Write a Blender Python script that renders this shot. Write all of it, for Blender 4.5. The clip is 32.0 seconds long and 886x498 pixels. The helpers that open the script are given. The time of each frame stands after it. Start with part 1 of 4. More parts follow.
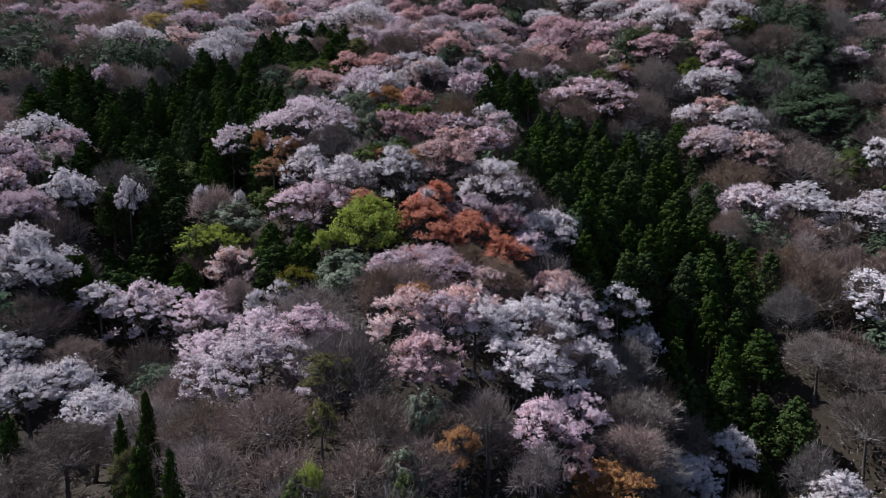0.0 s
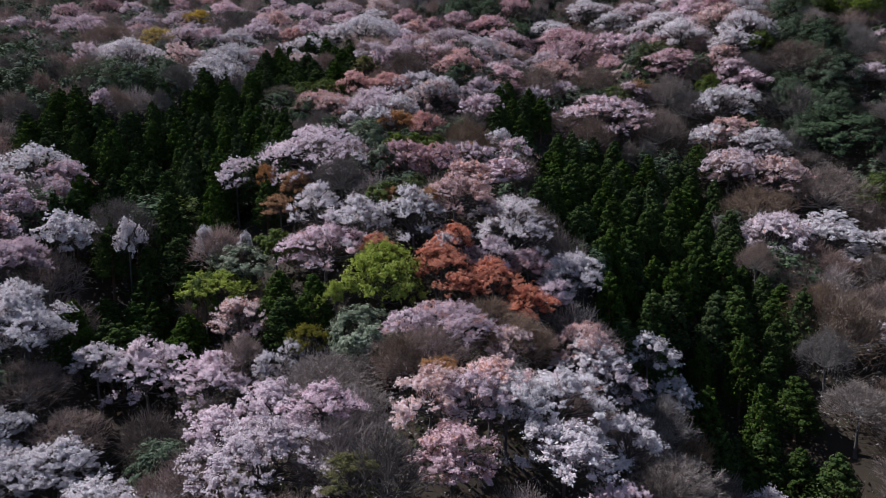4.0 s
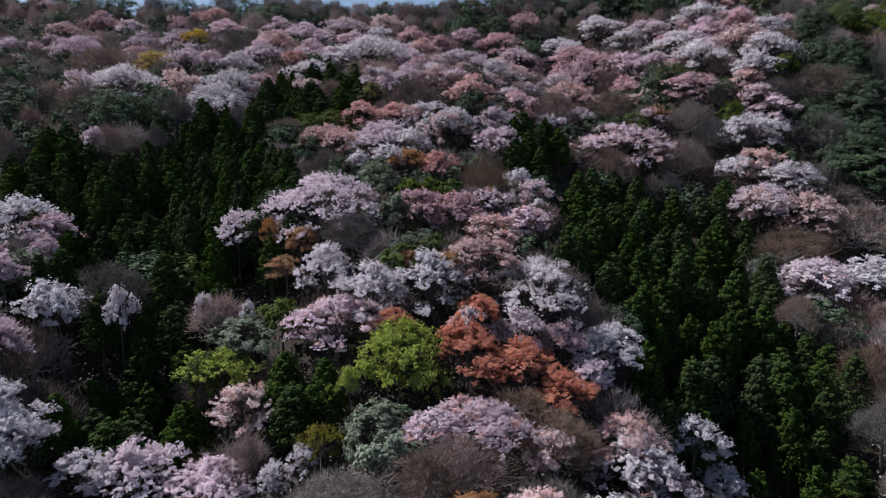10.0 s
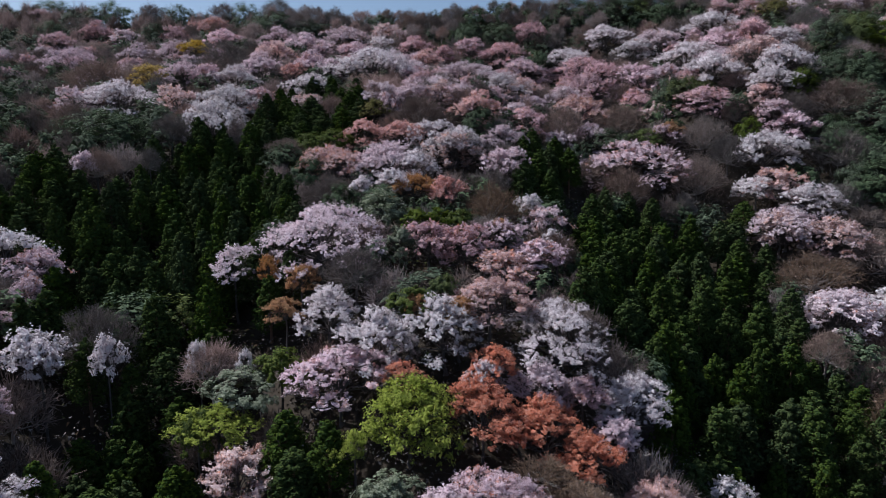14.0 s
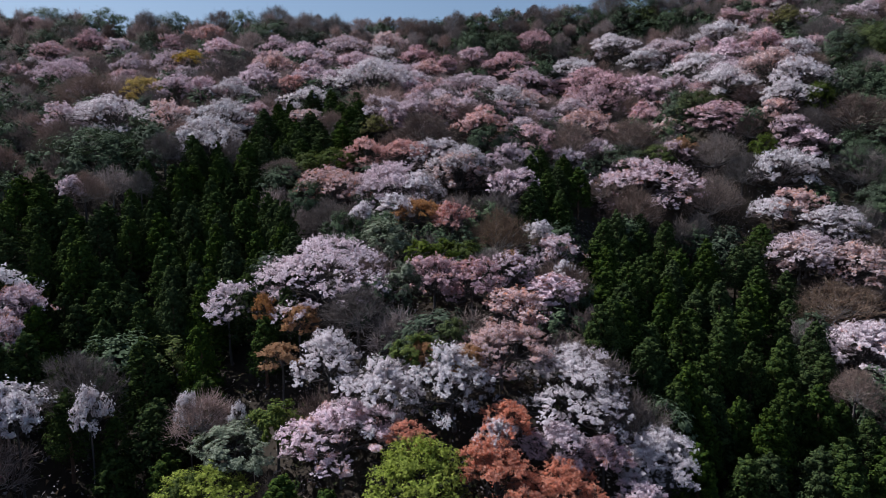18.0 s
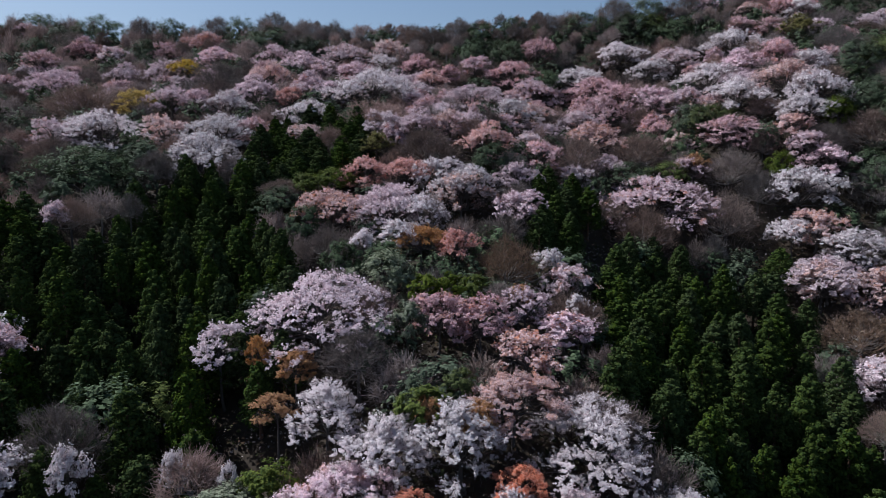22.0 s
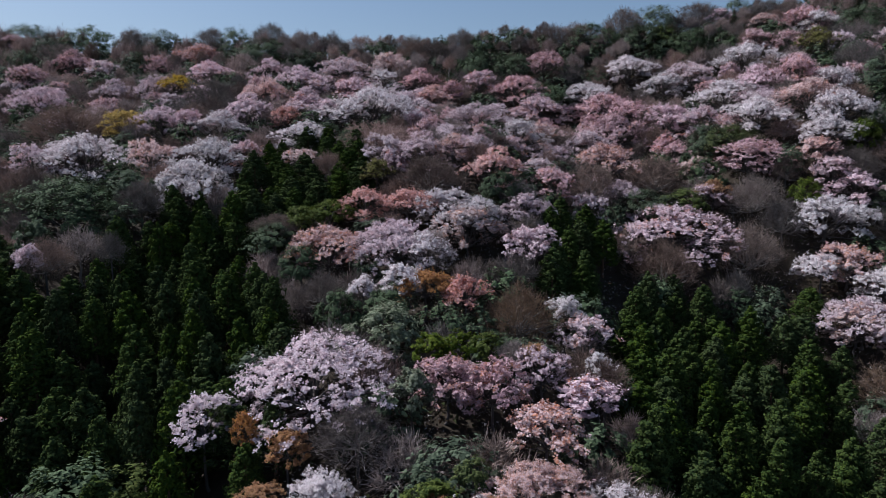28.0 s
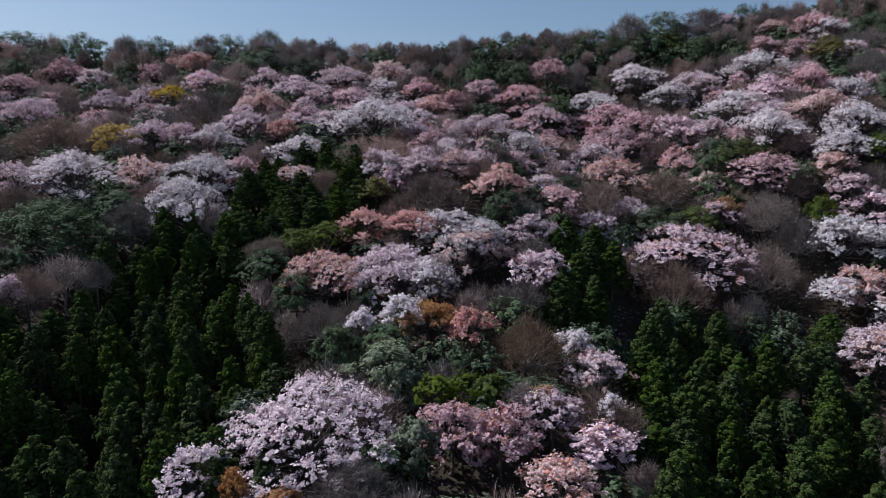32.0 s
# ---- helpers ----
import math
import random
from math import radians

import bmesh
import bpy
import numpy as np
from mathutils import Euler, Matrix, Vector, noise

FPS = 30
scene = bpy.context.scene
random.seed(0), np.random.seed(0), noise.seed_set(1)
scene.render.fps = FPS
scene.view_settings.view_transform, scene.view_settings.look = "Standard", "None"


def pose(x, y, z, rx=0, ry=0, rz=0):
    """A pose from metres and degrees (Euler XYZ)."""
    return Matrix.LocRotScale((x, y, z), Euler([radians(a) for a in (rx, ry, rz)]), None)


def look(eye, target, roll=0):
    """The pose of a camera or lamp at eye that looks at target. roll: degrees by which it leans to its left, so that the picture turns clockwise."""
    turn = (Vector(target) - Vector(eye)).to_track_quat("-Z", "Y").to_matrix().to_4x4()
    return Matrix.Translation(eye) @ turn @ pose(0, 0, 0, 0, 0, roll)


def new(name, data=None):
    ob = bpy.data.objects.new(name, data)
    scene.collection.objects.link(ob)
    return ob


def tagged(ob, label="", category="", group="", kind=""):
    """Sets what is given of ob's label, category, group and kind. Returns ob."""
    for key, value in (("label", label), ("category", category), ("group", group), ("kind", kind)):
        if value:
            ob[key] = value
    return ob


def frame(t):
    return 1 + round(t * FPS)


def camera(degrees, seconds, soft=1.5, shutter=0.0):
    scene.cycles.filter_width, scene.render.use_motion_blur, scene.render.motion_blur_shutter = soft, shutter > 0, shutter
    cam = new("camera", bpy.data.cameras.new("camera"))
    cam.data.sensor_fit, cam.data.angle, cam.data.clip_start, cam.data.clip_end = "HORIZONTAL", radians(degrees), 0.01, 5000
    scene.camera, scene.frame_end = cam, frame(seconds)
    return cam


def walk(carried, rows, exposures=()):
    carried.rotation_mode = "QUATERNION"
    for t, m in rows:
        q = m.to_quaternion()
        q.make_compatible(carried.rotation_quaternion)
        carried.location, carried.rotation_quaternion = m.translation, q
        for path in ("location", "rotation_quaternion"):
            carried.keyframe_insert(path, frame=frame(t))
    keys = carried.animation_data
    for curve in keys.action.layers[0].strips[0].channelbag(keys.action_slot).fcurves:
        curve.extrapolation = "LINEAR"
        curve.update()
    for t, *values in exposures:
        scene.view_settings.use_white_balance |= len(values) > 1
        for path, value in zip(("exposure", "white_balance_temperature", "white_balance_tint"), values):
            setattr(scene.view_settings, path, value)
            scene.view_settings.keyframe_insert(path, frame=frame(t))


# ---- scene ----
cam = camera(68.0, 32.0, 0.9)
METRES, EYE, TILT, LEAN, TURN = 0.75, 75.0, -8.0, 0.0, 0.0
ROWS = [
    (0.0, 0.00, 0.00, 0.00, 0.000, 0.000, -0.00),
    (0.5, -0.34, 0.69, 0.82, -0.007, -0.014, 0.02),
    (1.0, -0.68, 1.37, 1.64, -0.014, -0.014, 0.03),
    (1.5, -0.98, 2.07, 2.46, -0.000, -0.014, 0.06),
    (2.0, -1.31, 2.75, 3.27, -0.014, -0.028, 0.07),
    (2.5, -1.64, 3.44, 4.10, -0.021, -0.042, 0.08),
    (3.0, -1.94, 4.12, 4.92, -0.014, -0.056, 0.11),
    (3.5, -2.23, 4.81, 5.74, -0.007, -0.078, 0.13),
    (5.5, -3.40, 7.55, 8.84, -0.021, -0.064, 0.17),
    (6.0, -3.64, 8.24, 9.62, -0.014, -0.071, 0.20),
    (6.5, -3.90, 8.93, 10.38, -0.021, -0.071, 0.22),
    (7.0, -4.14, 9.63, 11.15, -0.021, -0.064, 0.24),
    (7.5, -4.38, 10.34, 11.93, -0.014, -0.071, 0.27),
    (8.0, -4.60, 11.06, 12.71, -0.014, -0.071, 0.30),
    (8.5, -4.81, 11.79, 13.46, -0.007, -0.064, 0.30),
    (9.0, -5.03, 12.52, 14.22, -0.007, -0.056, 0.33),
    (9.5, -5.23, 13.29, 14.96, -0.007, -0.049, 0.35),
    (10.0, -5.42, 14.05, 15.67, -0.007, -0.035, 0.36),
    (10.5, -5.62, 14.81, 16.37, -0.014, -0.035, 0.38),
    (11.0, -5.80, 15.56, 17.07, -0.014, -0.042, 0.38),
    (11.5, -5.99, 16.31, 17.75, -0.021, -0.042, 0.40),
    (12.0, -6.17, 17.06, 18.44, -0.021, -0.042, 0.41),
    (12.5, -6.35, 17.81, 19.13, -0.028, -0.035, 0.43),
    (13.0, -6.51, 18.56, 19.81, -0.028, -0.042, 0.44),
    (13.5, -6.65, 19.31, 20.46, -0.021, -0.028, 0.45),
    (14.0, -6.80, 20.06, 21.14, -0.028, -0.035, 0.46),
    (14.5, -6.94, 20.81, 21.81, -0.028, -0.035, 0.47),
    (16.5, -7.41, 23.76, 24.39, -0.028, -0.042, 0.47),
    (17.0, -7.53, 24.49, 25.04, -0.035, -0.049, 0.48),
    (17.5, -7.64, 25.23, 25.67, -0.042, -0.049, 0.48),
    (18.0, -7.74, 25.92, 26.25, -0.049, -0.049, 0.49),
    (18.5, -7.85, 26.66, 26.89, -0.049, -0.056, 0.48),
    (19.0, -7.96, 27.40, 27.52, -0.056, -0.049, 0.48),
    (19.5, -8.06, 28.14, 28.16, -0.056, -0.071, 0.48),
    (20.0, -8.16, 28.87, 28.79, -0.056, -0.078, 0.48),
    (20.5, -8.25, 29.60, 29.40, -0.049, -0.085, 0.47),
    (21.0, -8.36, 30.35, 30.01, -0.056, -0.092, 0.47),
    (21.5, -8.45, 31.09, 30.64, -0.064, -0.092, 0.47),
    (22.0, -8.56, 31.84, 31.24, -0.071, -0.092, 0.47),
    (22.5, -8.65, 32.58, 31.85, -0.071, -0.092, 0.48),
    (23.0, -8.74, 33.32, 32.46, -0.078, -0.092, 0.48),
    (23.5, -8.83, 34.08, 33.07, -0.078, -0.085, 0.48),
    (24.0, -8.92, 34.83, 33.69, -0.078, -0.092, 0.49),
    (24.5, -9.01, 35.58, 34.29, -0.078, -0.092, 0.50),
    (25.0, -9.10, 36.33, 34.90, -0.085, -0.085, 0.50),
    (25.5, -9.19, 37.07, 35.51, -0.085, -0.085, 0.51),
    (27.5, -9.49, 39.87, 37.93, -0.106, -0.127, 0.53),
    (28.0, -9.55, 40.57, 38.50, -0.113, -0.127, 0.54),
    (28.5, -9.62, 41.26, 39.07, -0.113, -0.141, 0.56),
    (29.0, -9.69, 41.93, 39.64, -0.120, -0.148, 0.57),
    (29.5, -9.75, 42.61, 40.19, -0.127, -0.148, 0.58),
    (30.0, -9.81, 43.28, 40.74, -0.134, -0.155, 0.59),
    (30.5, -9.87, 43.93, 41.30, -0.141, -0.162, 0.60),
    (31.0, -9.92, 44.59, 41.85, -0.148, -0.162, 0.61),
    (31.5, -9.97, 45.21, 42.40, -0.155, -0.169, 0.62),
    (32.0, -10.03, 45.83, 42.95, -0.155, -0.176, 0.63),
]
walk(cam, [(t, pose(0, 0, EYE, TILT, LEAN, TURN) @ pose(METRES * x, METRES * y, METRES * z, 90 + pitch, roll, yaw)) for t, x, y, z, yaw, pitch, roll in ROWS], exposures=[(0, 0.5, 5880, 10), (12, 0.46, 5880, 10), (32, 0.38, 5880, 10)])

# ---- daylight ----
SUN_AZ, SUN_EL = radians(-60), radians(50)
world = bpy.data.worlds.new("sky")
scene.world = world
world.use_nodes = True
wn = world.node_tree
wn.nodes.clear()
sky = wn.nodes.new("ShaderNodeTexSky")
sky.sky_type, sky.sun_disc = "NISHITA", False
sky.sun_elevation, sky.sun_rotation = SUN_EL, SUN_AZ
sky.air_density, sky.dust_density, sky.ozone_density = 1.0, 1.2, 1.2
wbg = wn.nodes.new("ShaderNodeBackground")
wbg.inputs["Strength"].default_value = 0.064
wout = wn.nodes.new("ShaderNodeOutputWorld")
wn.links.new(sky.outputs[0], wbg.inputs["Color"])
wn.links.new(wbg.outputs[0], wout.inputs["Surface"])
sun_dir = Vector((math.sin(SUN_AZ) * math.cos(SUN_EL), math.cos(SUN_AZ) * math.cos(SUN_EL), math.sin(SUN_EL)))
sun = new("sun", bpy.data.lights.new("sun", "SUN"))
sun.data.energy, sun.data.angle, sun.data.color = 4.7, radians(0.6), (1.0, 0.965, 0.93)
sun.matrix_world = look(sun_dir * 400, (0, 0, 0))


# ---- materials ----
def foliage(name, colour, second, share=0.25, spread=0.35, through_light=0.35, rough=0.75, gloss=0.0, vary=0.3):
    """Leaves or petals: each piece has its own shade between two colours, light passes through them."""
    m = bpy.data.materials.new(name)
    m.use_nodes = True
    n, l = m.node_tree.nodes, m.node_tree.links
    n.clear()
    geo = n.new("ShaderNodeNewGeometry")
    info = n.new("ShaderNodeObjectInfo")
    ramp = n.new("ShaderNodeValToRGB")
    e = ramp.color_ramp.elements
    e[0].position, e[0].color = share * 0.6, (*second, 1)
    e[1].position, e[1].color = min(0.99, share * 1.6), (*colour, 1)
    l.new(geo.outputs["Random Per Island"], ramp.inputs[0])
    # patches across the crown
    tc = n.new("ShaderNodeTexCoord")
    nz = n.new("ShaderNodeTexNoise")
    nz.inputs["Scale"].default_value, nz.inputs["Detail"].default_value = 0.7, 3.0
    l.new(tc.outputs["Object"], nz.inputs["Vector"])
    mul = n.new("ShaderNodeMath")
    mul.operation = "MULTIPLY_ADD"
    mul.inputs[1].default_value, mul.inputs[2].default_value = spread * 1.6, 1.0 - spread * 0.8
    l.new(nz.outputs["Fac"], mul.inputs[0])
    tree = n.new("ShaderNodeMath")
    tree.operation = "MULTIPLY_ADD"
    tree.inputs[1].default_value, tree.inputs[2].default_value = vary, 1 - vary / 2
    l.new(info.outputs["Random"], tree.inputs[0])
    val = n.new("ShaderNodeMath")
    val.operation = "MULTIPLY"
    l.new(mul.outputs[0], val.inputs[0])
    l.new(tree.outputs[0], val.inputs[1])
    hsv = n.new("ShaderNodeHueSaturation")
    l.new(ramp.outputs[0], hsv.inputs["Color"])
    l.new(val.outputs[0], hsv.inputs["Value"])
    tone = n.new("ShaderNodeMath")
    tone.operation = "PINGPONG"
    tone.inputs[1].default_value = 0.13
    l.new(info.outputs["Random"], tone.inputs[0])
    sat = n.new("ShaderNodeMath")
    sat.operation = "MULTIPLY_ADD"
    sat.inputs[1].default_value, sat.inputs[2].default_value = vary * 11, 1 - vary * 0.7
    l.new(tone.outputs[0], sat.inputs[0])
    l.new(sat.outputs[0], hsv.inputs["Saturation"])
    dif = n.new("ShaderNodeBsdfPrincipled")
    dif.inputs["Roughness"].default_value = rough
    dif.inputs["Specular IOR Level"].default_value = gloss
    tra = n.new("ShaderNodeBsdfTranslucent")
    mix = n.new("ShaderNodeMixShader")
    mix.inputs[0].default_value = through_light
    out = n.new("ShaderNodeOutputMaterial")
    l.new(hsv.outputs[0], dif.inputs["Base Color"])
    l.new(hsv.outputs[0], tra.inputs["Color"])
    l.new(dif.outputs[0], mix.inputs[1])
    l.new(tra.outputs[0], mix.inputs[2])
    l.new(mix.outputs[0], out.inputs["Surface"])
    return m


def solid(name, colour, second, scale, bump=0.4, rough=0.9, stretch=(1, 1, 1)):
    """Bark or earth: two tones in a large and a fine noise, with relief."""
    m = bpy.data.materials.new(name)
    m.use_nodes = True
    n, l = m.node_tree.nodes, m.node_tree.links
    b = n["Principled BSDF"]
    tc, mp = n.new("ShaderNodeTexCoord"), n.new("ShaderNodeMapping")
    mp.inputs["Scale"].default_value = stretch
    l.new(tc.outputs["Object"], mp.inputs["Vector"])
    big, fine = n.new("ShaderNodeTexNoise"), n.new("ShaderNodeTexNoise")
    big.inputs["Scale"].default_value, fine.inputs["Scale"].default_value = scale, scale * 9
    fine.inputs["Detail"].default_value = 6
    mix = n.new("ShaderNodeMix")
    mix.data_type = "RGBA"
    add = n.new("ShaderNodeMath")
    add.operation = "MULTIPLY_ADD"
    add.inputs[1].default_value = 0.5
    half = n.new("ShaderNodeMath")
    half.operation = "MULTIPLY"
    half.inputs[1].default_value = 0.6
    for t in (big, fine):
        l.new(mp.outputs[0], t.inputs["Vector"])
    l.new(fine.outputs["Fac"], half.inputs[0])
    l.new(big.outputs["Fac"], add.inputs[0])
    l.new(half.outputs[0], add.inputs[2])
    l.new(add.outputs[0], mix.inputs["Factor"])
    mix.inputs["A"].default_value, mix.inputs["B"].default_value = (*colour, 1), (*second, 1)
    l.new(mix.outputs["Result"], b.inputs["Base Color"])
    b.inputs["Roughness"].default_value = rough
    b.inputs["Specular IOR Level"].default_value = 0.15
    bp = n.new("ShaderNodeBump")
    bp.inputs["Strength"].default_value = bump
    l.new(fine.outputs["Fac"], bp.inputs["Height"])
    l.new(bp.outputs[0], b.inputs["Normal"])
    return m


EARTH = solid("leaf_litter", (0.02, 0.015, 0.011), (0.05, 0.038, 0.027), 0.35, 0.8)
BARK = solid("dark_bark", (0.05, 0.042, 0.04), (0.12, 0.105, 0.1), 1.2, 0.6, 0.9, (1, 1, 0.2))
PALE_BARK = solid("pale_bark", (0.16, 0.14, 0.13), (0.34, 0.31, 0.29), 1.2, 0.5, 0.9, (1, 1, 0.2))
CEDAR_BARK = solid("cedar_bark", (0.09, 0.05, 0.035), (0.17, 0.1, 0.07), 1.5, 0.7, 0.9, (1, 1, 0.1))
LEAF = {
    "white": foliage("white_blossom", (0.69, 0.635, 0.65), (0.52, 0.41, 0.42), 0.14, 0.22, 0.25, vary=0.2),
    "pink": foliage("pink_blossom", (0.69, 0.565, 0.61), (0.54, 0.38, 0.39), 0.16, 0.25, 0.25),
    "rose": foliage("rose_blossom", (0.63, 0.455, 0.49), (0.45, 0.28, 0.28), 0.25, 0.25, 0.25, vary=0.2),
    "salmon": foliage("salmon_blossom", (0.69, 0.55, 0.565), (0.60, 0.34, 0.26), 0.3, through_light=0.25),
    "maple": foliage("red_young_leaf", (0.62, 0.235, 0.15), (0.58, 0.34, 0.26), 0.3, vary=0.08),
    "coral": foliage("coral_blossom", (0.64, 0.43, 0.43), (0.57, 0.27, 0.21), 0.42, vary=0.12),
    "orange": foliage("orange_young_leaf", (0.44, 0.24, 0.10), (0.34, 0.19, 0.12), 0.4, vary=0.15),
    "yellow": foliage("yellow_blossom", (0.60, 0.44, 0.11), (0.42, 0.3, 0.11), 0.4, vary=0.15),
    "lime": foliage("lime_young_leaf", (0.37, 0.42, 0.07), (0.2, 0.25, 0.04), 0.35, through_light=0.45, vary=0.08),
    "green": foliage("green_leaf", (0.12, 0.145, 0.035), (0.05, 0.075, 0.02), 0.4, gloss=0.1),
    "olive": foliage("olive_leaf", (0.20, 0.19, 0.05), (0.12, 0.10, 0.05), 0.4),
    "evergreen": foliage("evergreen_leaf", (0.105, 0.135, 0.08), (0.045, 0.064, 0.038), 0.5, through_light=0.12, rough=0.7, gloss=0.04),
    "silver": foliage("silvery_leaf", (0.24, 0.26, 0.185), (0.10, 0.12, 0.075), 0.45, through_light=0.2, gloss=0.1, vary=0.2),
    "tan": foliage("tan_twig", (0.27, 0.19, 0.135), (0.13, 0.095, 0.075), 0.4, through_light=0.15, spread=0.5, vary=0.2),
    "cedar": foliage("cedar_needle", (0.049, 0.069, 0.019), (0.026, 0.043, 0.016), 0.35, through_light=0.05, vary=0.25),
    "bare": foliage("brown_twig", (0.25, 0.2, 0.18), (0.12, 0.095, 0.085), 0.4, through_light=0.1, spread=0.5, vary=0.6),
    "pale_bare": foliage("budding_twig", (0.38, 0.295, 0.275), (0.18, 0.135, 0.12), 0.45, through_light=0.2, spread=0.5, vary=0.5),
    "twig": foliage("dark_twig", (0.10, 0.085, 0.082), (0.06, 0.05, 0.048), 0.4, through_light=0.05),
    "red_leaf": foliage("copper_young_leaf", (0.60, 0.285, 0.20), (0.46, 0.24, 0.16), 0.4),
    "shrub": foliage("undergrowth_leaf", (0.04, 0.045, 0.025), (0.055, 0.042, 0.032), 0.5, through_light=0.15),
}

# ---- the hillside ----
# height of the forest's top: a slope with spurs and gullies on a 30 m grid
SLOPE = (81.64, -2.36, 30.83, 3.64, 2.44, 5.75)
RELIEF = {
    30.0: [(-30.0, 0.5), (0.0, 10.2), (30.0, -10.4)],
    60.0: [(-60.0, 9.5), (-30.0, -5.9), (0.0, 4.1), (30.0, -7.4), (60.0, -1.6)],
    90.0: [(-60.0, -1.7), (-30.0, 3.8), (0.0, 5.3), (30.0, -2.4), (60.0, -3.6)],
    120.0: [(-90.0, 3.5), (-60.0, 3.2), (-30.0, 1.3), (0.0, 2.0), (30.0, -3.4), (60.0, -8.2), (90.0, 2.1)],
    150.0: [(-90.0, 1.3), (-60.0, 1.6), (-30.0, 1.6), (0.0, 6.3), (30.0, -3.1), (60.0, 7.2), (90.0, 1.7)],
    180.0: [(-90.0, -0.2), (-60.0, 3.8), (-30.0, 2.6), (0.0, -1.4), (30.0, -5.3), (60.0, 1.9), (90.0, 4.3)],
}


# single knolls and dips: x, y, height, width
KNOLLS = [(53, 120, 5.5, 9), (-51, 214, 3.0, 14), (-38, 60, 3.2, 8), (11, 48, 2.8, 7), (-8.5, 76, 2.4, 8), (6, 79, 2.0, 8), (17, 67, 2.2, 7), (-2, 48.6, 1.6, 6), (-44, 87, -2.0, 9), (-56, 107, 2.2, 9), (-19, 91.5, 1.2, 8), (12, 213, 1.5, 14), (-66, 181, -1.4, 14), (33, 57, -8.0, 10), (-33, 70, -5.0, 8)]


def treetops(x, y):
    x, y = np.asarray(x, float), np.asarray(y, float)
    crest = 225 - 0.09 * np.clip(x, -180, 180)
    over = np.maximum(0, y - crest)
    y = np.minimum(y, crest) - 0.55 * over  # the far side falls away again
    x, y = np.clip(x, -180, 180), np.clip(y, -15, 300)
    u, v = x / 75, y / 75 - 1.5
    z = SLOPE[0] + SLOPE[1] * u + SLOPE[2] * v + SLOPE[3] * u * u + SLOPE[4] * v * v + SLOPE[5] * u * v
    for gy, bumps in RELIEF.items():
        for gx, height in bumps:
            z = z + height * np.exp(-(((x - gx) / 22.5) ** 2) - (((y - gy) / 24) ** 2))
    for kx, ky, height, wide in KNOLLS:
        z = z + height * np.exp(-(((x - kx) / wide) ** 2) - (((y - ky) / wide) ** 2))
    return z - 8.0 * np.exp(-(((x - 28) / 8.0) ** 2) - (((y - 60) / 16) ** 2))  # the deep gully beside the spur


def cedar_share(x, y):
    """How much of the wood at a place is planted cedar."""
    return np.minimum(1, np.exp(-(((x + 39) / 16.5) ** 2) - (((y - 103) / 28) ** 2)) + np.exp(-(((x - 27) / 13.5) ** 2) - (((y - 94) / 30) ** 2)))


def ground_height(x, y):
    """The ground lies lower under the tall cedars than under the low broadleaved wood."""
    x, y = np.asarray(x, float), np.asarray(y, float)
    return treetops(x, y) - 5.6 - 6.0 * cedar_share(x, y) + 0.5 * np.sin(x * 0.31 + 1) * np.sin(y * 0.27)


def mesh_of(name, verts, faces, material, smooth=False):
    me = bpy.data.meshes.new(name)
    me.from_pydata(np.asarray(verts, float).tolist(), [], faces if isinstance(faces, list) else np.asarray(faces).tolist())
    me.materials.append(material)
    if smooth:
        me.polygons.foreach_set("use_smooth", [True] * len(me.polygons))
    me.update()
    return me


def axis(fine, far):
    a, step = list(fine), fine[1] - fine[0]
    while a[-1] < far:
        step *= 1.35
        a.append(a[-1] + step)
    step = fine[1] - fine[0]
    while a[0] > -far:
        step *= 1.35
        a.insert(0, a[0] - step)
    return np.array(a)


gx, gy = axis(np.arange(-141, 142, 3.0), 3500), axis(np.arange(0, 244, 3.0), 3500)
XX, YY = np.meshgrid(gx, gy)
ZZ = ground_height(XX, YY) + 0.25 * np.sin(XX * 1.1) * np.sin(YY * 0.9 + 2)
nx, ny = len(gx), len(gy)
idx = np.arange(nx * ny).reshape(ny, nx)
quads = np.stack([idx[:-1, :-1], idx[:-1, 1:], idx[1:, 1:], idx[1:, :-1]], -1).reshape(-1, 4)
tagged(new("ground", mesh_of("ground", np.stack([XX, YY, ZZ], -1).reshape(-1, 3), quads, EARTH, True)), "steep forest floor of dark soil and leaf litter", "ground", kind="structure")


# ---- kinds of trees ----
def cards(rng, centres, normals, size, aspect=1.5):
    """Small three-cornered leaves or petal tufts at the centres, facing along the normals."""
    n = len(centres)
    normals = normals / (np.linalg.norm(normals, axis=1, keepdims=True) + 1e-9)
    a = rng.normal(size=(n, 3))
    a -= (a * normals).sum(1, keepdims=True) * normals
    a /= np.linalg.norm(a, axis=1, keepdims=True) + 1e-9
    b = np.cross(normals, a)
    s = (size * rng.uniform(0.6, 1.35, n))[:, None]
    w = s * rng.uniform(0.45, 0.7, n)[:, None]
    v = np.stack([centres + a * s * aspect * 0.6, centres - a * s * aspect * 0.4 - b * w, centres - a * s * aspect * 0.4 + b * w], 1).reshape(-1, 3)
    return v, np.arange(3 * n).reshape(n, 3)


def slivers(rng, starts, ends, width):
    """Thin twigs from starts to ends."""
    d = ends - starts
    side = np.cross(d, rng.normal(size=d.shape))
    side *= width / (np.linalg.norm(side, axis=1, keepdims=True) + 1e-9)
    v = np.stack([starts - side, starts + side, ends], 1).reshape(-1, 3)
    return v, np.arange(len(v)).reshape(-1, 3)


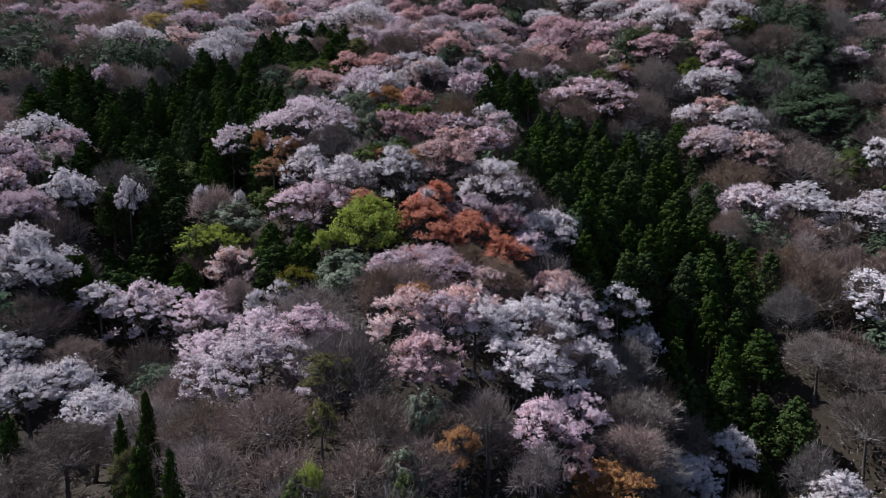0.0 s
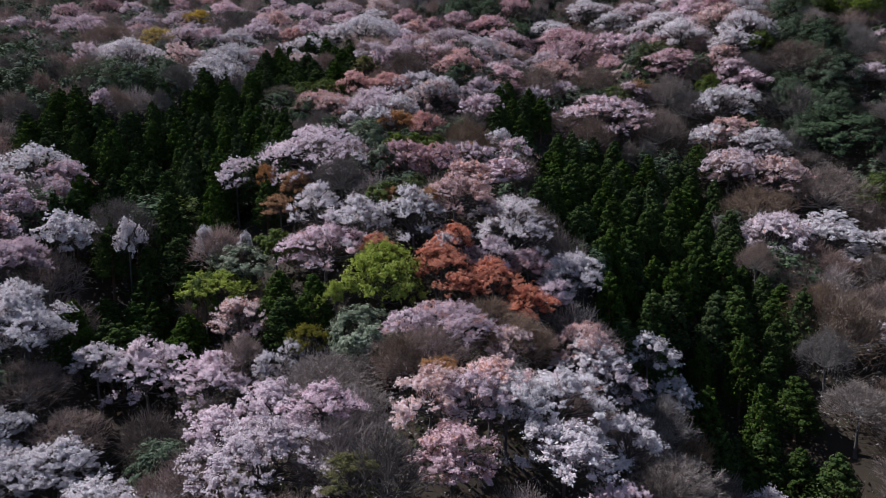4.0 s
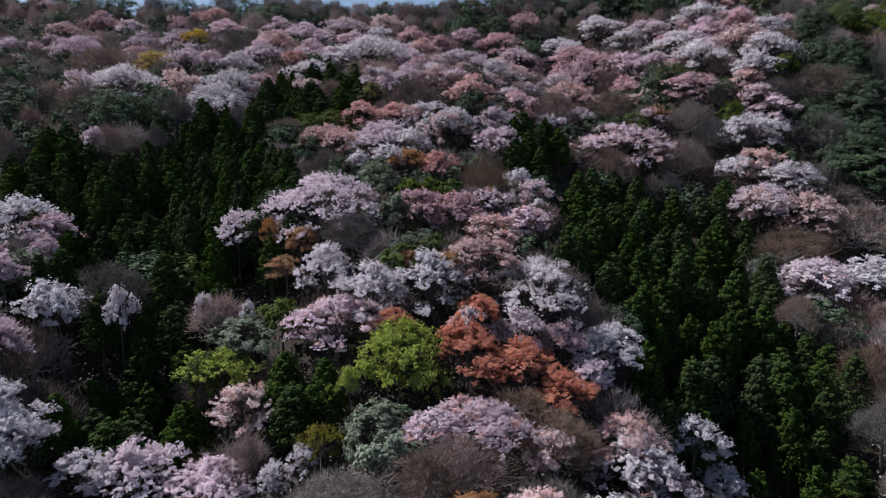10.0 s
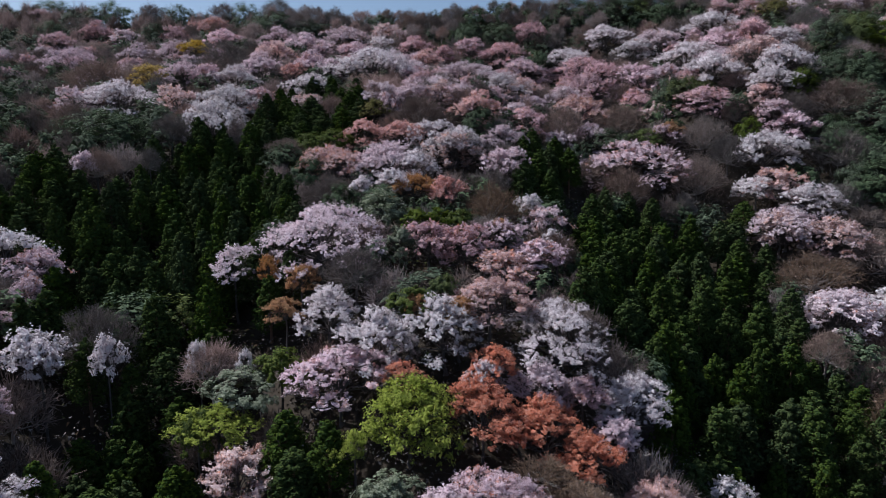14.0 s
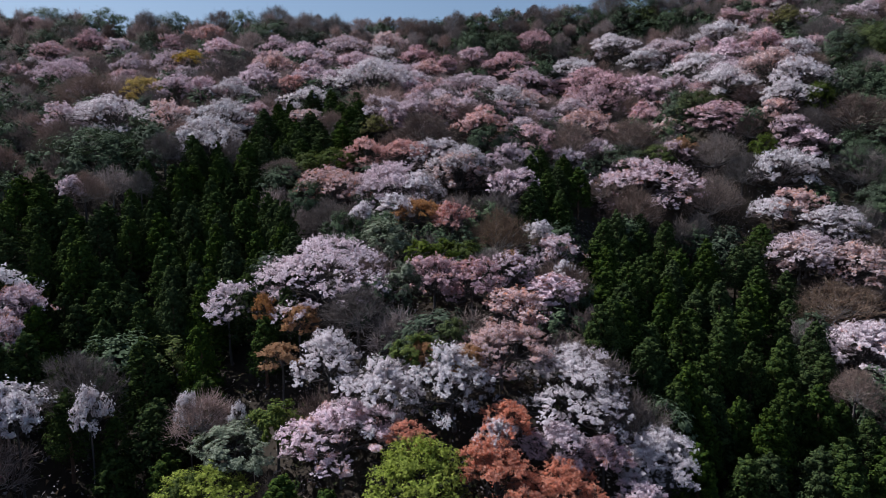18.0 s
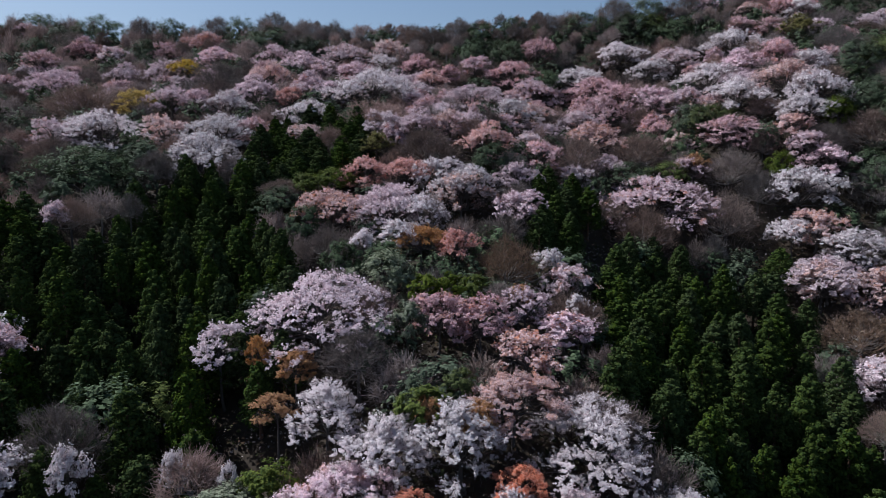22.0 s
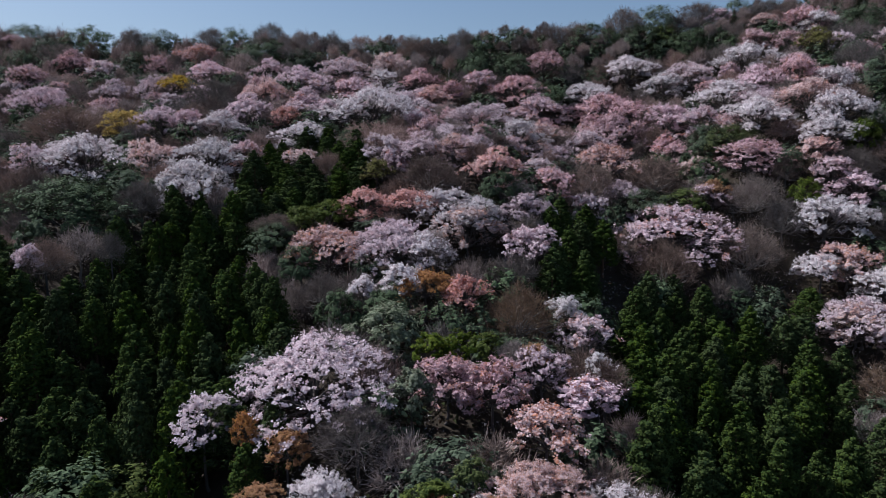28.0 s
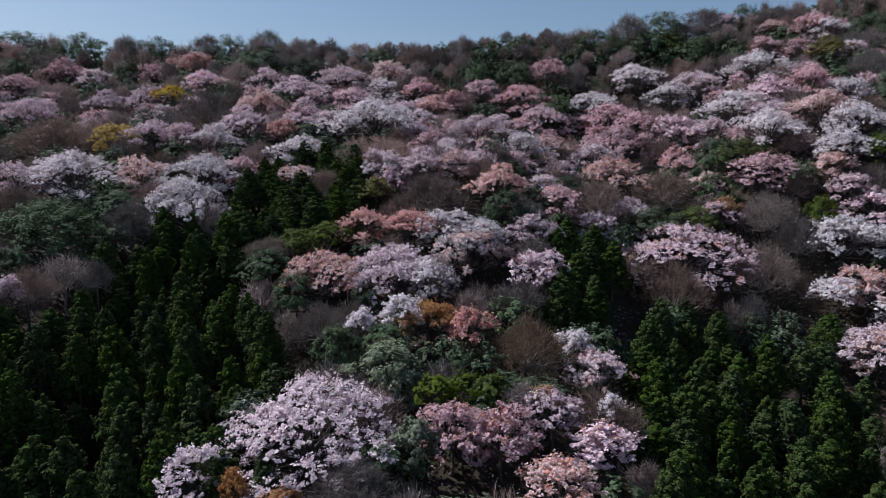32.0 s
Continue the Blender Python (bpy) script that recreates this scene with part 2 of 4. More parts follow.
def tube(path, r0, r1, sides=5):
    """A tapered limb along a path."""
    path = np.asarray(path, float)
    n = len(path)
    t = np.gradient(path, axis=0)
    t /= np.linalg.norm(t, axis=1, keepdims=True) + 1e-9
    ref = np.where(np.abs(t[:, 2:3]) > 0.9, np.array([[1.0, 0, 0]]), np.array([[0, 0, 1.0]]))
    a = np.cross(t, ref)
    a /= np.linalg.norm(a, axis=1, keepdims=True) + 1e-9
    b = np.cross(t, a)
    ang = np.linspace(0, 2 * math.pi, sides, endpoint=False)
    rad = np.linspace(r0, r1, n)[:, None, None]
    v = path[:, None, :] + rad * (a[:, None, :] * np.cos(ang)[None, :, None] + b[:, None, :] * np.sin(ang)[None, :, None])
    f = [[i * sides + j, i * sides + (j + 1) % sides, (i + 1) * sides + (j + 1) % sides, (i + 1) * sides + j] for i in range(n - 1) for j in range(sides)]
    return v.reshape(-1, 3), f


def merge(parts):
    vs, fs, k = [], [], 0
    for v, f in parts:
        vs.append(v)
        fs += [[i + k for i in q] for q in f]
        k += len(v)
    return np.concatenate(vs), fs


def trunk_mesh(seed, material, lean=0.12):
    """A trunk one metre high and 0.05 m thick at the base, to be scaled; it flares at the roots."""
    rng = np.random.default_rng(seed)
    z = np.array([-0.35, 0, 0.08, 0.35, 0.7, 1.0])
    off = np.cumsum(rng.normal(0, 0.035, (6, 2)), 0)
    off -= off[-1] * (z[:, None] + 0.35) / 1.35
    path = np.column_stack([off * lean * 8, z])
    v, f = tube(path, 1, 1, 7)
    rad = np.repeat(np.array([0.085, 0.075, 0.055, 0.048, 0.042, 0.036]), 7)
    c = np.repeat(path, 7, axis=0)
    return mesh_of("trunk", c + (v - c) * rad[:, None], f, material, True)


def limbs(rng, R, depth, n, spread=0.85, thick=0.02):
    """Limbs that fan out from the fork, each with three side branches."""
    parts = []
    for i in range(n):
        th = 2 * math.pi * (i + rng.uniform(-0.3, 0.3)) / n
        rho = R * spread * rng.uniform(0.45, 1.0)
        top = np.array([rho * math.cos(th), rho * math.sin(th), depth * math.sqrt(max(0.05, 1 - (rho / R) ** 2)) * rng.uniform(0.55, 0.9)])
        s = np.linspace(0, 1, 5)[:, None]
        mid = np.array([top[0] * 0.35, top[1] * 0.35, top[2] * 0.62])
        p = 2 * s * (1 - s) * mid + s * s * top
        p[1:-1] += rng.normal(0, 0.03 * R, (3, 3))
        parts.append(tube(p, thick * R, thick * 0.3 * R, 4))
        for k in range(3):
            q0 = p[rng.integers(1, 4)]
            a2 = th + rng.uniform(-1.1, 1.1)
            q1 = q0 + R * rng.uniform(0.25, 0.5) * np.array([math.cos(a2), math.sin(a2), rng.uniform(0.15, 0.9)])
            parts.append(tube([q0, (q0 + q1) / 2 + rng.normal(0, 0.03 * R, 3), q1], thick * 0.4 * R, thick * 0.12 * R, 3))
    return parts


def crown_points(rng, R, depth, sprays, per, flat, inner=0.2, lumps=0.2, skirt=0.2, pad=1.0):
    """Cushions of leaves on a broad uneven dome: places, and which way they face."""
    ph = rng.uniform(0, 6.28, 4)
    th = rng.uniform(0, 2 * math.pi, sprays)
    out = 1 + lumps * (np.sin(2 * th + ph[0]) * 0.5 + np.sin(3 * th + ph[1]) * 0.5 + np.sin(5 * th + ph[2]) * 0.4)
    u = np.sqrt(rng.uniform(0.0, 1.0, sprays))
    dome = depth * np.sqrt(np.clip(1 - u**2.4, 0, 1)) * (1 + lumps * 0.6 * np.sin(u * 6 + 2 * th + ph[3]))
    drop = np.where(rng.uniform(size=sprays) < inner, rng.uniform(0.3, 0.8, sprays), rng.uniform(0, 0.15, sprays))
    z = dome * (1 - drop)
    low = rng.uniform(size=sprays) < skirt
    u = np.where(low, rng.uniform(0.6, 1.02, sprays), u)
    z = np.where(low, depth * rng.uniform(-0.2, 0.45, sprays), z)
    rho = R * u * out
    c = np.column_stack([rho * np.cos(th), rho * np.sin(th), z])
    s = pad * (0.19 + R * rng.uniform(0.07, 0.18, sprays)) * (1 - 0.25 * u)
    tufts = 7
    kc = np.repeat(np.arange(sprays), tufts)
    g = rng.normal(size=(len(kc), 3))
    k = np.repeat(np.arange(len(kc)), max(2, per // tufts))
    h = np.clip(rng.normal(size=(len(k), 3)), -1.5, 1.5)
    g /= np.linalg.norm(g, axis=1, keepdims=True)
    g *= rng.uniform(0.35, 1.0, len(kc))[:, None]
    p = (c[kc] + g * s[kc][:, None] * np.array([1, 1, flat]))[k] + h * (s[kc][k] * 0.2)[:, None] * np.array([1, 1, 0.2 + 0.8 * flat])
    tilt = c / np.array([R, R, depth])
    nrm = np.array([0, 0, 0.75]) + 0.3 * g[k] + 0.15 * h + 0.8 * tilt[kc][k] + rng.normal(0, 0.16, p.shape)
    return p, nrm


def boughs(rng, R, depth, many=1.0):
    """The boughs of a broad crown: places, the ways they reach out, and their widths. Their tops make a lopsided, broken dome."""
    n = int((8 + 1.0 * R) * many)
    skirt = int(n * 0.8)
    u = np.concatenate([np.sqrt((np.arange(n) + rng.uniform(0.2, 0.8, n)) / n), rng.uniform(0.78, 1.0, skirt)])
    rb = R * math.sqrt(1.2 / n) * np.concatenate([rng.uniform(0.7, 1.3, n), rng.uniform(0.55, 0.95, skirt)])
    z = depth * np.concatenate([np.sqrt(np.clip(1 - (0.9 * u[:n]) ** 2.2, 0, 1)) * rng.uniform(0.75, 1.05, n), rng.uniform(0.0, 0.5, skirt)])
    n += skirt
    th = np.arange(n) * 2.4 + rng.uniform(-0.5, 0.5, n) + rng.uniform(0, 6.28)
    ph = rng.uniform(0, 6.28, 2)
    reach = 1 + 0.13 * np.sin(th + ph[0]) + 0.09 * np.sin(2 * th + ph[1])
    rho = np.maximum(0, R * reach * u - rb * 0.6)
    c = np.column_stack([rho * np.cos(th), rho * np.sin(th), z - rb * 0.3])
    return c, np.column_stack([np.cos(th) * u, np.sin(th) * u, np.zeros(n)]), rb


def plumes(rng, R, depth, gap, many=1.0):
    """Feathery plumes on top of each bough: where they start, which way they point and how long they are."""
    c, out, rb = boughs(rng, R, depth, many)
    base, way = [], []
    for ci, oi, ri in zip(c, out, rb):
        k = max(6, int(4.0 * (ri / gap) ** 2))
        ph, q = rng.uniform(0, 2 * math.pi, k), np.sqrt((np.arange(k) + rng.uniform(0, 1, k)) / k)
        local = np.column_stack([np.cos(ph), np.sin(ph), np.zeros(k)])
        off = local * (ri * q)[:, None] * rng.uniform(0.85, 1.15, (k, 1))
        off += oi * (off @ oi)[:, None] * 0.35
        off[:, 2] = ri * 0.65 * np.sqrt(np.clip(1 - q**2, 0, 1)) - 0.16 * (off @ oi) + rng.normal(0, 0.07 * ri, k)
        base.append(ci + off)
        way.append(local * (0.85 * q)[:, None] + oi * 0.4 + np.array([0, 0, 0.42]) + rng.normal(0, 0.16, (k, 3)))
    base, way = np.concatenate(base), np.concatenate(way)
    way /= np.linalg.norm(way, axis=1, keepdims=True)
    return base, way, gap * rng.uniform(0.9, 1.7, len(base)), c


def fan(rng, base, way, L, twigs, spread, flat):
    """The twigs of the plumes: starts and ends."""
    a = np.repeat(np.arange(len(base)), twigs)
    d = way[a] + rng.normal(0, spread, (len(a), 3)) * np.array([1, 1, flat])
    d /= np.linalg.norm(d, axis=1, keepdims=True)
    start = base[a] - way[a] * L[a][:, None] * 0.35
    return start, start + d * (L[a] * rng.uniform(0.55, 1.1, len(a)))[:, None]


def plume_points(rng, R, depth, gap, twigs, tufts, per, flat=0.6, soft=0.07, spread=0.42):
    """Tufts of blossom along the twigs of the plumes: places, which way they face, the twigs and the boughs."""
    base, way, L, c = plumes(rng, R, depth, gap)
    start, end = fan(rng, base, way, L, twigs, spread, flat)
    b = np.repeat(np.arange(len(start)), tufts)
    s = rng.uniform(0.1, 1.0, len(b))[:, None] ** 0.7
    q = start[b] * (1 - s) + end[b] * s
    e = np.repeat(np.arange(len(q)), per)
    p = q[e] + np.clip(rng.normal(0, 1, (len(e), 3)), -1.6, 1.6) * soft * np.array([1, 1, 0.75])
    face = np.repeat(way, twigs * tufts * per, axis=0)
    nrm = np.array([0, 0, 0.55]) + 0.6 * face + rng.normal(0, 0.36, p.shape)
    return p, nrm, slivers(rng, start, end, 0.014), c


def bough_limbs(rng, c, R, thick):
    """Limbs that rise from the fork, bend outwards and carry the boughs, with forks of their own."""
    parts = []
    for top in c:
        s = np.linspace(0, 1, 6)[:, None]
        mid = np.array([top[0] * 0.3, top[1] * 0.3, top[2] * 0.6])
        p = 2 * s * (1 - s) * mid + s * s * (top - np.array([0, 0, 0.05 * R]))
        p[1:-1] += rng.normal(0, 0.025 * R, (4, 3))
        parts.append(tube(p, thick * R, thick * 0.3 * R, 4))
        for k in range(3):
            q0 = p[2 + k]
            away = np.array([*rng.normal(0, 1, 2), rng.uniform(0.1, 0.8)]) + 0.8 * (top - p[2]) / R
            q1 = q0 + R * rng.uniform(0.14, 0.3) * away / np.linalg.norm(away)
            parts.append(tube([q0, (q0 + q1) / 2 + rng.normal(0, 0.02 * R, 3), q1], thick * 0.4 * R, thick * 0.12 * R, 3))
    return merge(parts)


def cherry_meshes(seed, R, depth, gap, twigs, tufts, per, leaf, soft, extra=False, kind="pink", flat=0.6):
    """A tree in blossom: plumes of petals and the twigs that carry them, limbs, and sprays of young leaves for some."""
    rng = np.random.default_rng(seed)
    p, nrm, (v2, f2), c = plume_points(rng, R, depth, gap, twigs, tufts, per, flat, soft)
    v, f = cards(rng, p, nrm, leaf)
    v3, f3 = dome_twigs(rng, R * 0.9, depth * 0.72, 220, 0.02, -0.5, 0.8, 0.2, 0.4)
    crown = two_part_mesh("crown", v, f, LEAF[kind], np.concatenate([v2, v3]), np.concatenate([f2, f3 + len(v2)]), LEAF["twig"])
    branches = mesh_of("branchwork", *bough_limbs(rng, c, R, 0.02), BARK, True)
    young = None
    if extra:
        some = rng.uniform(size=len(p) // (twigs * tufts * per)) < 0.16
        m = np.repeat(some, twigs * tufts * per)
        q = p[m] + rng.normal(0, 0.06, (int(m.sum()), 3)) + np.array([0, 0, 0.05])
        young = mesh_of("young_foliage", *cards(rng, q[::2], nrm[m][::2], leaf), LEAF["red_leaf"])
    return dict(R=R, depth=depth, crown=crown, branches=branches, young=young, shape=(v, f))


def dome_twigs(rng, R, depth, n, width, low=-0.4, high=0.95, length=0.16, wild=0.55):
    """Twigs that stand out of the crown's shell, bent in all ways."""
    th, u = rng.uniform(0, 2 * math.pi, n), np.sqrt(rng.uniform(0.0, 1, n))
    zt = np.sqrt(np.clip(1 - u**2.4, 0.02, 1))
    side = rng.uniform(size=n) < 0.45
    u = np.where(side, rng.uniform(0.55, 1.0, n), u)
    z = np.where(side, rng.uniform(low, 0.5, n), zt * rng.uniform(0.6, high, n))
    a = np.column_stack([R * 0.95 * u * np.cos(th), R * 0.95 * u * np.sin(th), depth * z])
    d = np.column_stack([np.cos(th) * u, np.sin(th) * u, (0.25 + 0.7 * zt) * (1.0 if wild < 0.7 else 0.6)]) + rng.normal(0, wild, (n, 3))
    b = a + d * R * length * rng.uniform(0.5, 1.4, (n, 1))
    e = a + (b - a) * 0.5 + (rng.normal(0, 0.6, (n, 3)) + d) * R * length * 0.5
    return slivers(rng, np.concatenate([a, a * 0.5 + b * 0.5]), np.concatenate([b, e]), width)


def two_part_mesh(name, v, f, mat, v2, f2, mat2):
    """Leaves and the twigs that carry them."""
    me = bpy.data.meshes.new(name)
    faces = np.asarray(f).tolist() + (np.asarray(f2) + len(v)).tolist()
    me.from_pydata(np.concatenate([v, v2]).tolist(), [], faces)
    me.materials.append(mat)
    me.materials.append(mat2)
    me.polygons.foreach_set("material_index", [0] * len(f) + [1] * len(f2))
    me.update()
    return me


def dome_meshes(seed, R, depth, sprays, per, leaf, flat, kind, n_limbs, inner=0.2, lumps=0.2, skirt=0.2, pad=1.0):
    """An evergreen tree: a dense uneven dome of leaves on a few limbs."""
    rng = np.random.default_rng(seed)
    p, nrm = crown_points(rng, R, depth, sprays, per, flat, inner, lumps, skirt, pad)
    v, f = cards(rng, p, nrm, leaf)
    crown = mesh_of("crown", v, f, LEAF[kind])
    branches = mesh_of("branchwork", *merge(limbs(rng, R, depth, n_limbs)), BARK, True)
    return dict(R=R, depth=depth, crown=crown, branches=branches, young=None, shape=(v, f))


def bare_meshes(seed, R, depth, gap, twigs, width, kind, material, haze, buds=1):
    """A leafless crown: limbs, fans of long fine twigs and the buds on them."""
    rng = np.random.default_rng(seed)
    base, way, L, c = plumes(rng, R * 0.92, depth * 0.92, gap, 1.15)
    start, end = fan(rng, base, way, L * 1.25, twigs, 0.5, 0.9)
    half = start * 0.5 + end * 0.5
    side = half + (end - start) * 0.45 + rng.normal(0, 0.2, half.shape) * L.mean()
    inner = base * 0.55 + np.array([0, 0, -0.1 * depth])
    v, f = slivers(rng, np.concatenate([start, half, inner]), np.concatenate([end, side, base]), width)
    v1, f1 = dome_twigs(rng, R * 0.8, depth * 0.72, haze, width, -0.45, 0.95, 0.26, 0.5)
    v, f = np.concatenate([v, v1]), np.concatenate([f, f1 + len(v)])
    branches = mesh_of("branchwork", *bough_limbs(rng, c, R, 0.019), material, True)
    q = np.repeat(end * 0.85 + start * 0.15, buds, axis=0)
    q = q + rng.normal(0, 0.12, q.shape)
    v2, f2 = cards(rng, q, rng.normal(0, 1, q.shape) + np.array([0, 0, 0.8]), 0.011 * R, 3.0)
    crown = two_part_mesh("crown", v, f, LEAF[kind], v2, f2, LEAF[kind])
    return dict(R=R, depth=depth, crown=crown, branches=branches, young=None, shape=(np.concatenate([v, v2]), np.concatenate([f, f2 + len(v)])))


def cedar_meshes(seed, H, Rc, per, leaf):
    """A full cone of upswept puffs of needles in rough whorls, with dark clefts between them."""
    rng = np.random.default_rng(seed)
    cs, ss, ups = [], [], []
    u = 0.0
    while u < 0.97:
        s = 0.3 + 0.46 * (1 - u) ** 0.8
        rad = Rc * 0.9 * (1 - u) ** 0.66
        count = max(2, int(2 * math.pi * rad / (s * 1.7)))
        turn = rng.uniform(0, 6.28)
        for i in range(count):
            th = turn + 2 * math.pi * (i + rng.uniform(-0.3, 0.3)) / count
            away = np.array([math.cos(th), math.sin(th), 0])
            cs.append(away * rad * rng.uniform(0.6, 1.05) + np.array([0, 0, H * (0.03 + 0.92 * u) + rng.uniform(-0.35, 0.35)]))
            ss.append(s * rng.uniform(0.7, 1.25))
            ups.append(away * rng.uniform(0.35, 0.9) + np.array([0, 0, 1.0]))
        u += s * 1.15 / H
    cs.append(np.array([0, 0, H * 0.975])), ss.append(0.22), ups.append(np.array([0, 0, 1.0]))
    c, s, up = np.array(cs), np.array(ss), np.array(ups)
    up /= np.linalg.norm(up, axis=1, keepdims=True)
    k = np.repeat(np.arange(len(c)), per)
    g = rng.normal(size=(len(k), 3)) + 0.35 * up[k]
    g /= np.linalg.norm(g, axis=1, keepdims=True)
    along = (g * up[k]).sum(1, keepdims=True)
    # rounded below, drawn out to a soft tip above
    p = c[k] + (g * rng.uniform(0.75, 1.05, (len(k), 1)) + up[k] * along * np.where(along > 0, 0.75, 0.1)) * s[k][:, None]
    v, f = cards(rng, p, g + rng.normal(0, 0.14, p.shape), leaf, 1.7)
    return mesh_of("crown", v, f, LEAF["cedar"])


TRUNKS = [trunk_mesh(s, BARK) for s in range(3)]
PALE_TRUNKS = [trunk_mesh(s + 5, PALE_BARK) for s in range(2)]
CEDAR_TRUNK = trunk_mesh(11, CEDAR_BARK, 0.02)
# near and far shapes in three sizes each
CHERRY = {}
for size, R in (("small", 2.2), ("middle", 3.7), ("large", 5.6), ("broad", 8.0)):
    for v, ratio in enumerate((0.55, 0.8, 1.15)):
        for w in range(2):
            CHERRY[size, "near", v, w] = cherry_meshes(100 + v + 7 * w + int(R * 10), R, R * ratio, 0.5 + 0.03 * R, 6, 4, 6, 0.063, 0.068, True)
            CHERRY[size, "far", v, w] = cherry_meshes(200 + v + 7 * w + int(R * 10), R, R * ratio, 0.56 + 0.03 * R, 4, 3, 3, 0.14, 0.1, True)
FRESH = [cherry_meshes(280 + v, 3.4, 3.0, 0.92, 6, 3, 4, 0.12, 0.11, False, "lime", 0.8) for v in range(3)]
GREEN = {}
for size, R, many in (("small", 1.9, 60), ("middle", 3.0, 100), ("large", 5.2, 230)):
    for v in range(2):
        GREEN[size, v] = dome_meshes(300 + v + int(R * 10), R, R * 0.9, many, 70, 0.135, 0.6, "evergreen", 5, 0.12, 0.22, skirt=0.3, pad=1.3)
for v in range(3):
    GREEN["distant", v] = dome_meshes(370 + v, 3.0, 2.7, 60, 14, 0.29, 0.6, "evergreen", 3, 0.12, 0.25, skirt=0.35, pad=1.25)
    GREEN["sparse", v] = dome_meshes(350 + v, 3.0, 2.7, 75, 21, 0.22, 0.6, "evergreen", 3, 0.12, 0.25, skirt=0.35, pad=1.25)
BARE = {}
for pre, kind in (("", "bare"), ("pale_", "pale_bare")):
    for size, R in (("small", 2.2), ("large", 4.1)):
        for v in range(3):
            BARE[pre + size, v] = bare_meshes(400 + v + int(R * 10) + 50 * len(pre), R, R * 0.85, 0.5 + 0.03 * R, 7, 0.017, kind, PALE_BARK, int(200 * R))
    for v in range(3):
        BARE[pre + "sparse", v] = bare_meshes(480 + v + 50 * len(pre), 3.0, 2.55, 0.75, 5, 0.03, kind, PALE_BARK, 300)
        BARE[pre + "distant", v] = bare_meshes(470 + v + 50 * len(pre), 3.0, 2.55, 1.2, 3, 0.04, kind, PALE_BARK, 160)
CEDARS = [cedar_meshes(500 + v, 8.0, 2.2, 62, 0.165) for v in range(6)]

LABELS = {
    "white": "wild cherry tree in full white blossom on the slope",
    "pink": "wild cherry tree in pale pink blossom on the slope",
    "rose": "wild cherry tree with rose blossom and dark twigs",
    "salmon": "cherry tree with pink blossom and copper young leaves",
    "maple": "broad tree covered in brick-red young leaves",
    "coral": "cherry tree with coral blossom and reddish young leaves",
    "orange": "small tree with orange-brown young leaves",
    "yellow": "small tree with mustard-yellow spring bloom",
    "lime": "tree with bright lime-green fresh leaves",
    "green": "bushy tree with glossy mid-green leaves",
    "olive": "tree with dull olive young foliage",
    "evergreen": "dark evergreen broadleaved tree with a domed crown",
    "bare": "leafless brown tree with a haze of twigs",
    "pale_bare": "budding tree with pinkish grey bare twigs",
    "silver": "evergreen shrub with silvery grey-green leaves",
    "tan": "leafless tree with dense tan-brown twigs",
    "cedar": "tall dark green cedar with a pointed crown",
}
NAME = {"maple": "red_leaved_tree", "orange": "orange_leaved_tree", "yellow": "yellow_blossom_tree", "lime": "lime_green_tree", "green": "green_tree", "olive": "olive_tree", "evergreen": "evergreen_tree", "bare": "bare_tree", "tan": "bare_tree", "silver": "evergreen_shrub", "pale_bare": "budding_tree", "cedar": "cedar_tree"}
pick = random.Random(7)
PLACED = []


def part(name, me, parent, m, material=None):
    ob = new(name, me)
    ob.parent = parent
    ob.matrix_basis = m
    if material and me.materials[0] is not material:
        ob.material_slots[0].link = "OBJECT"
        ob.material_slots[0].material = material
    return ob


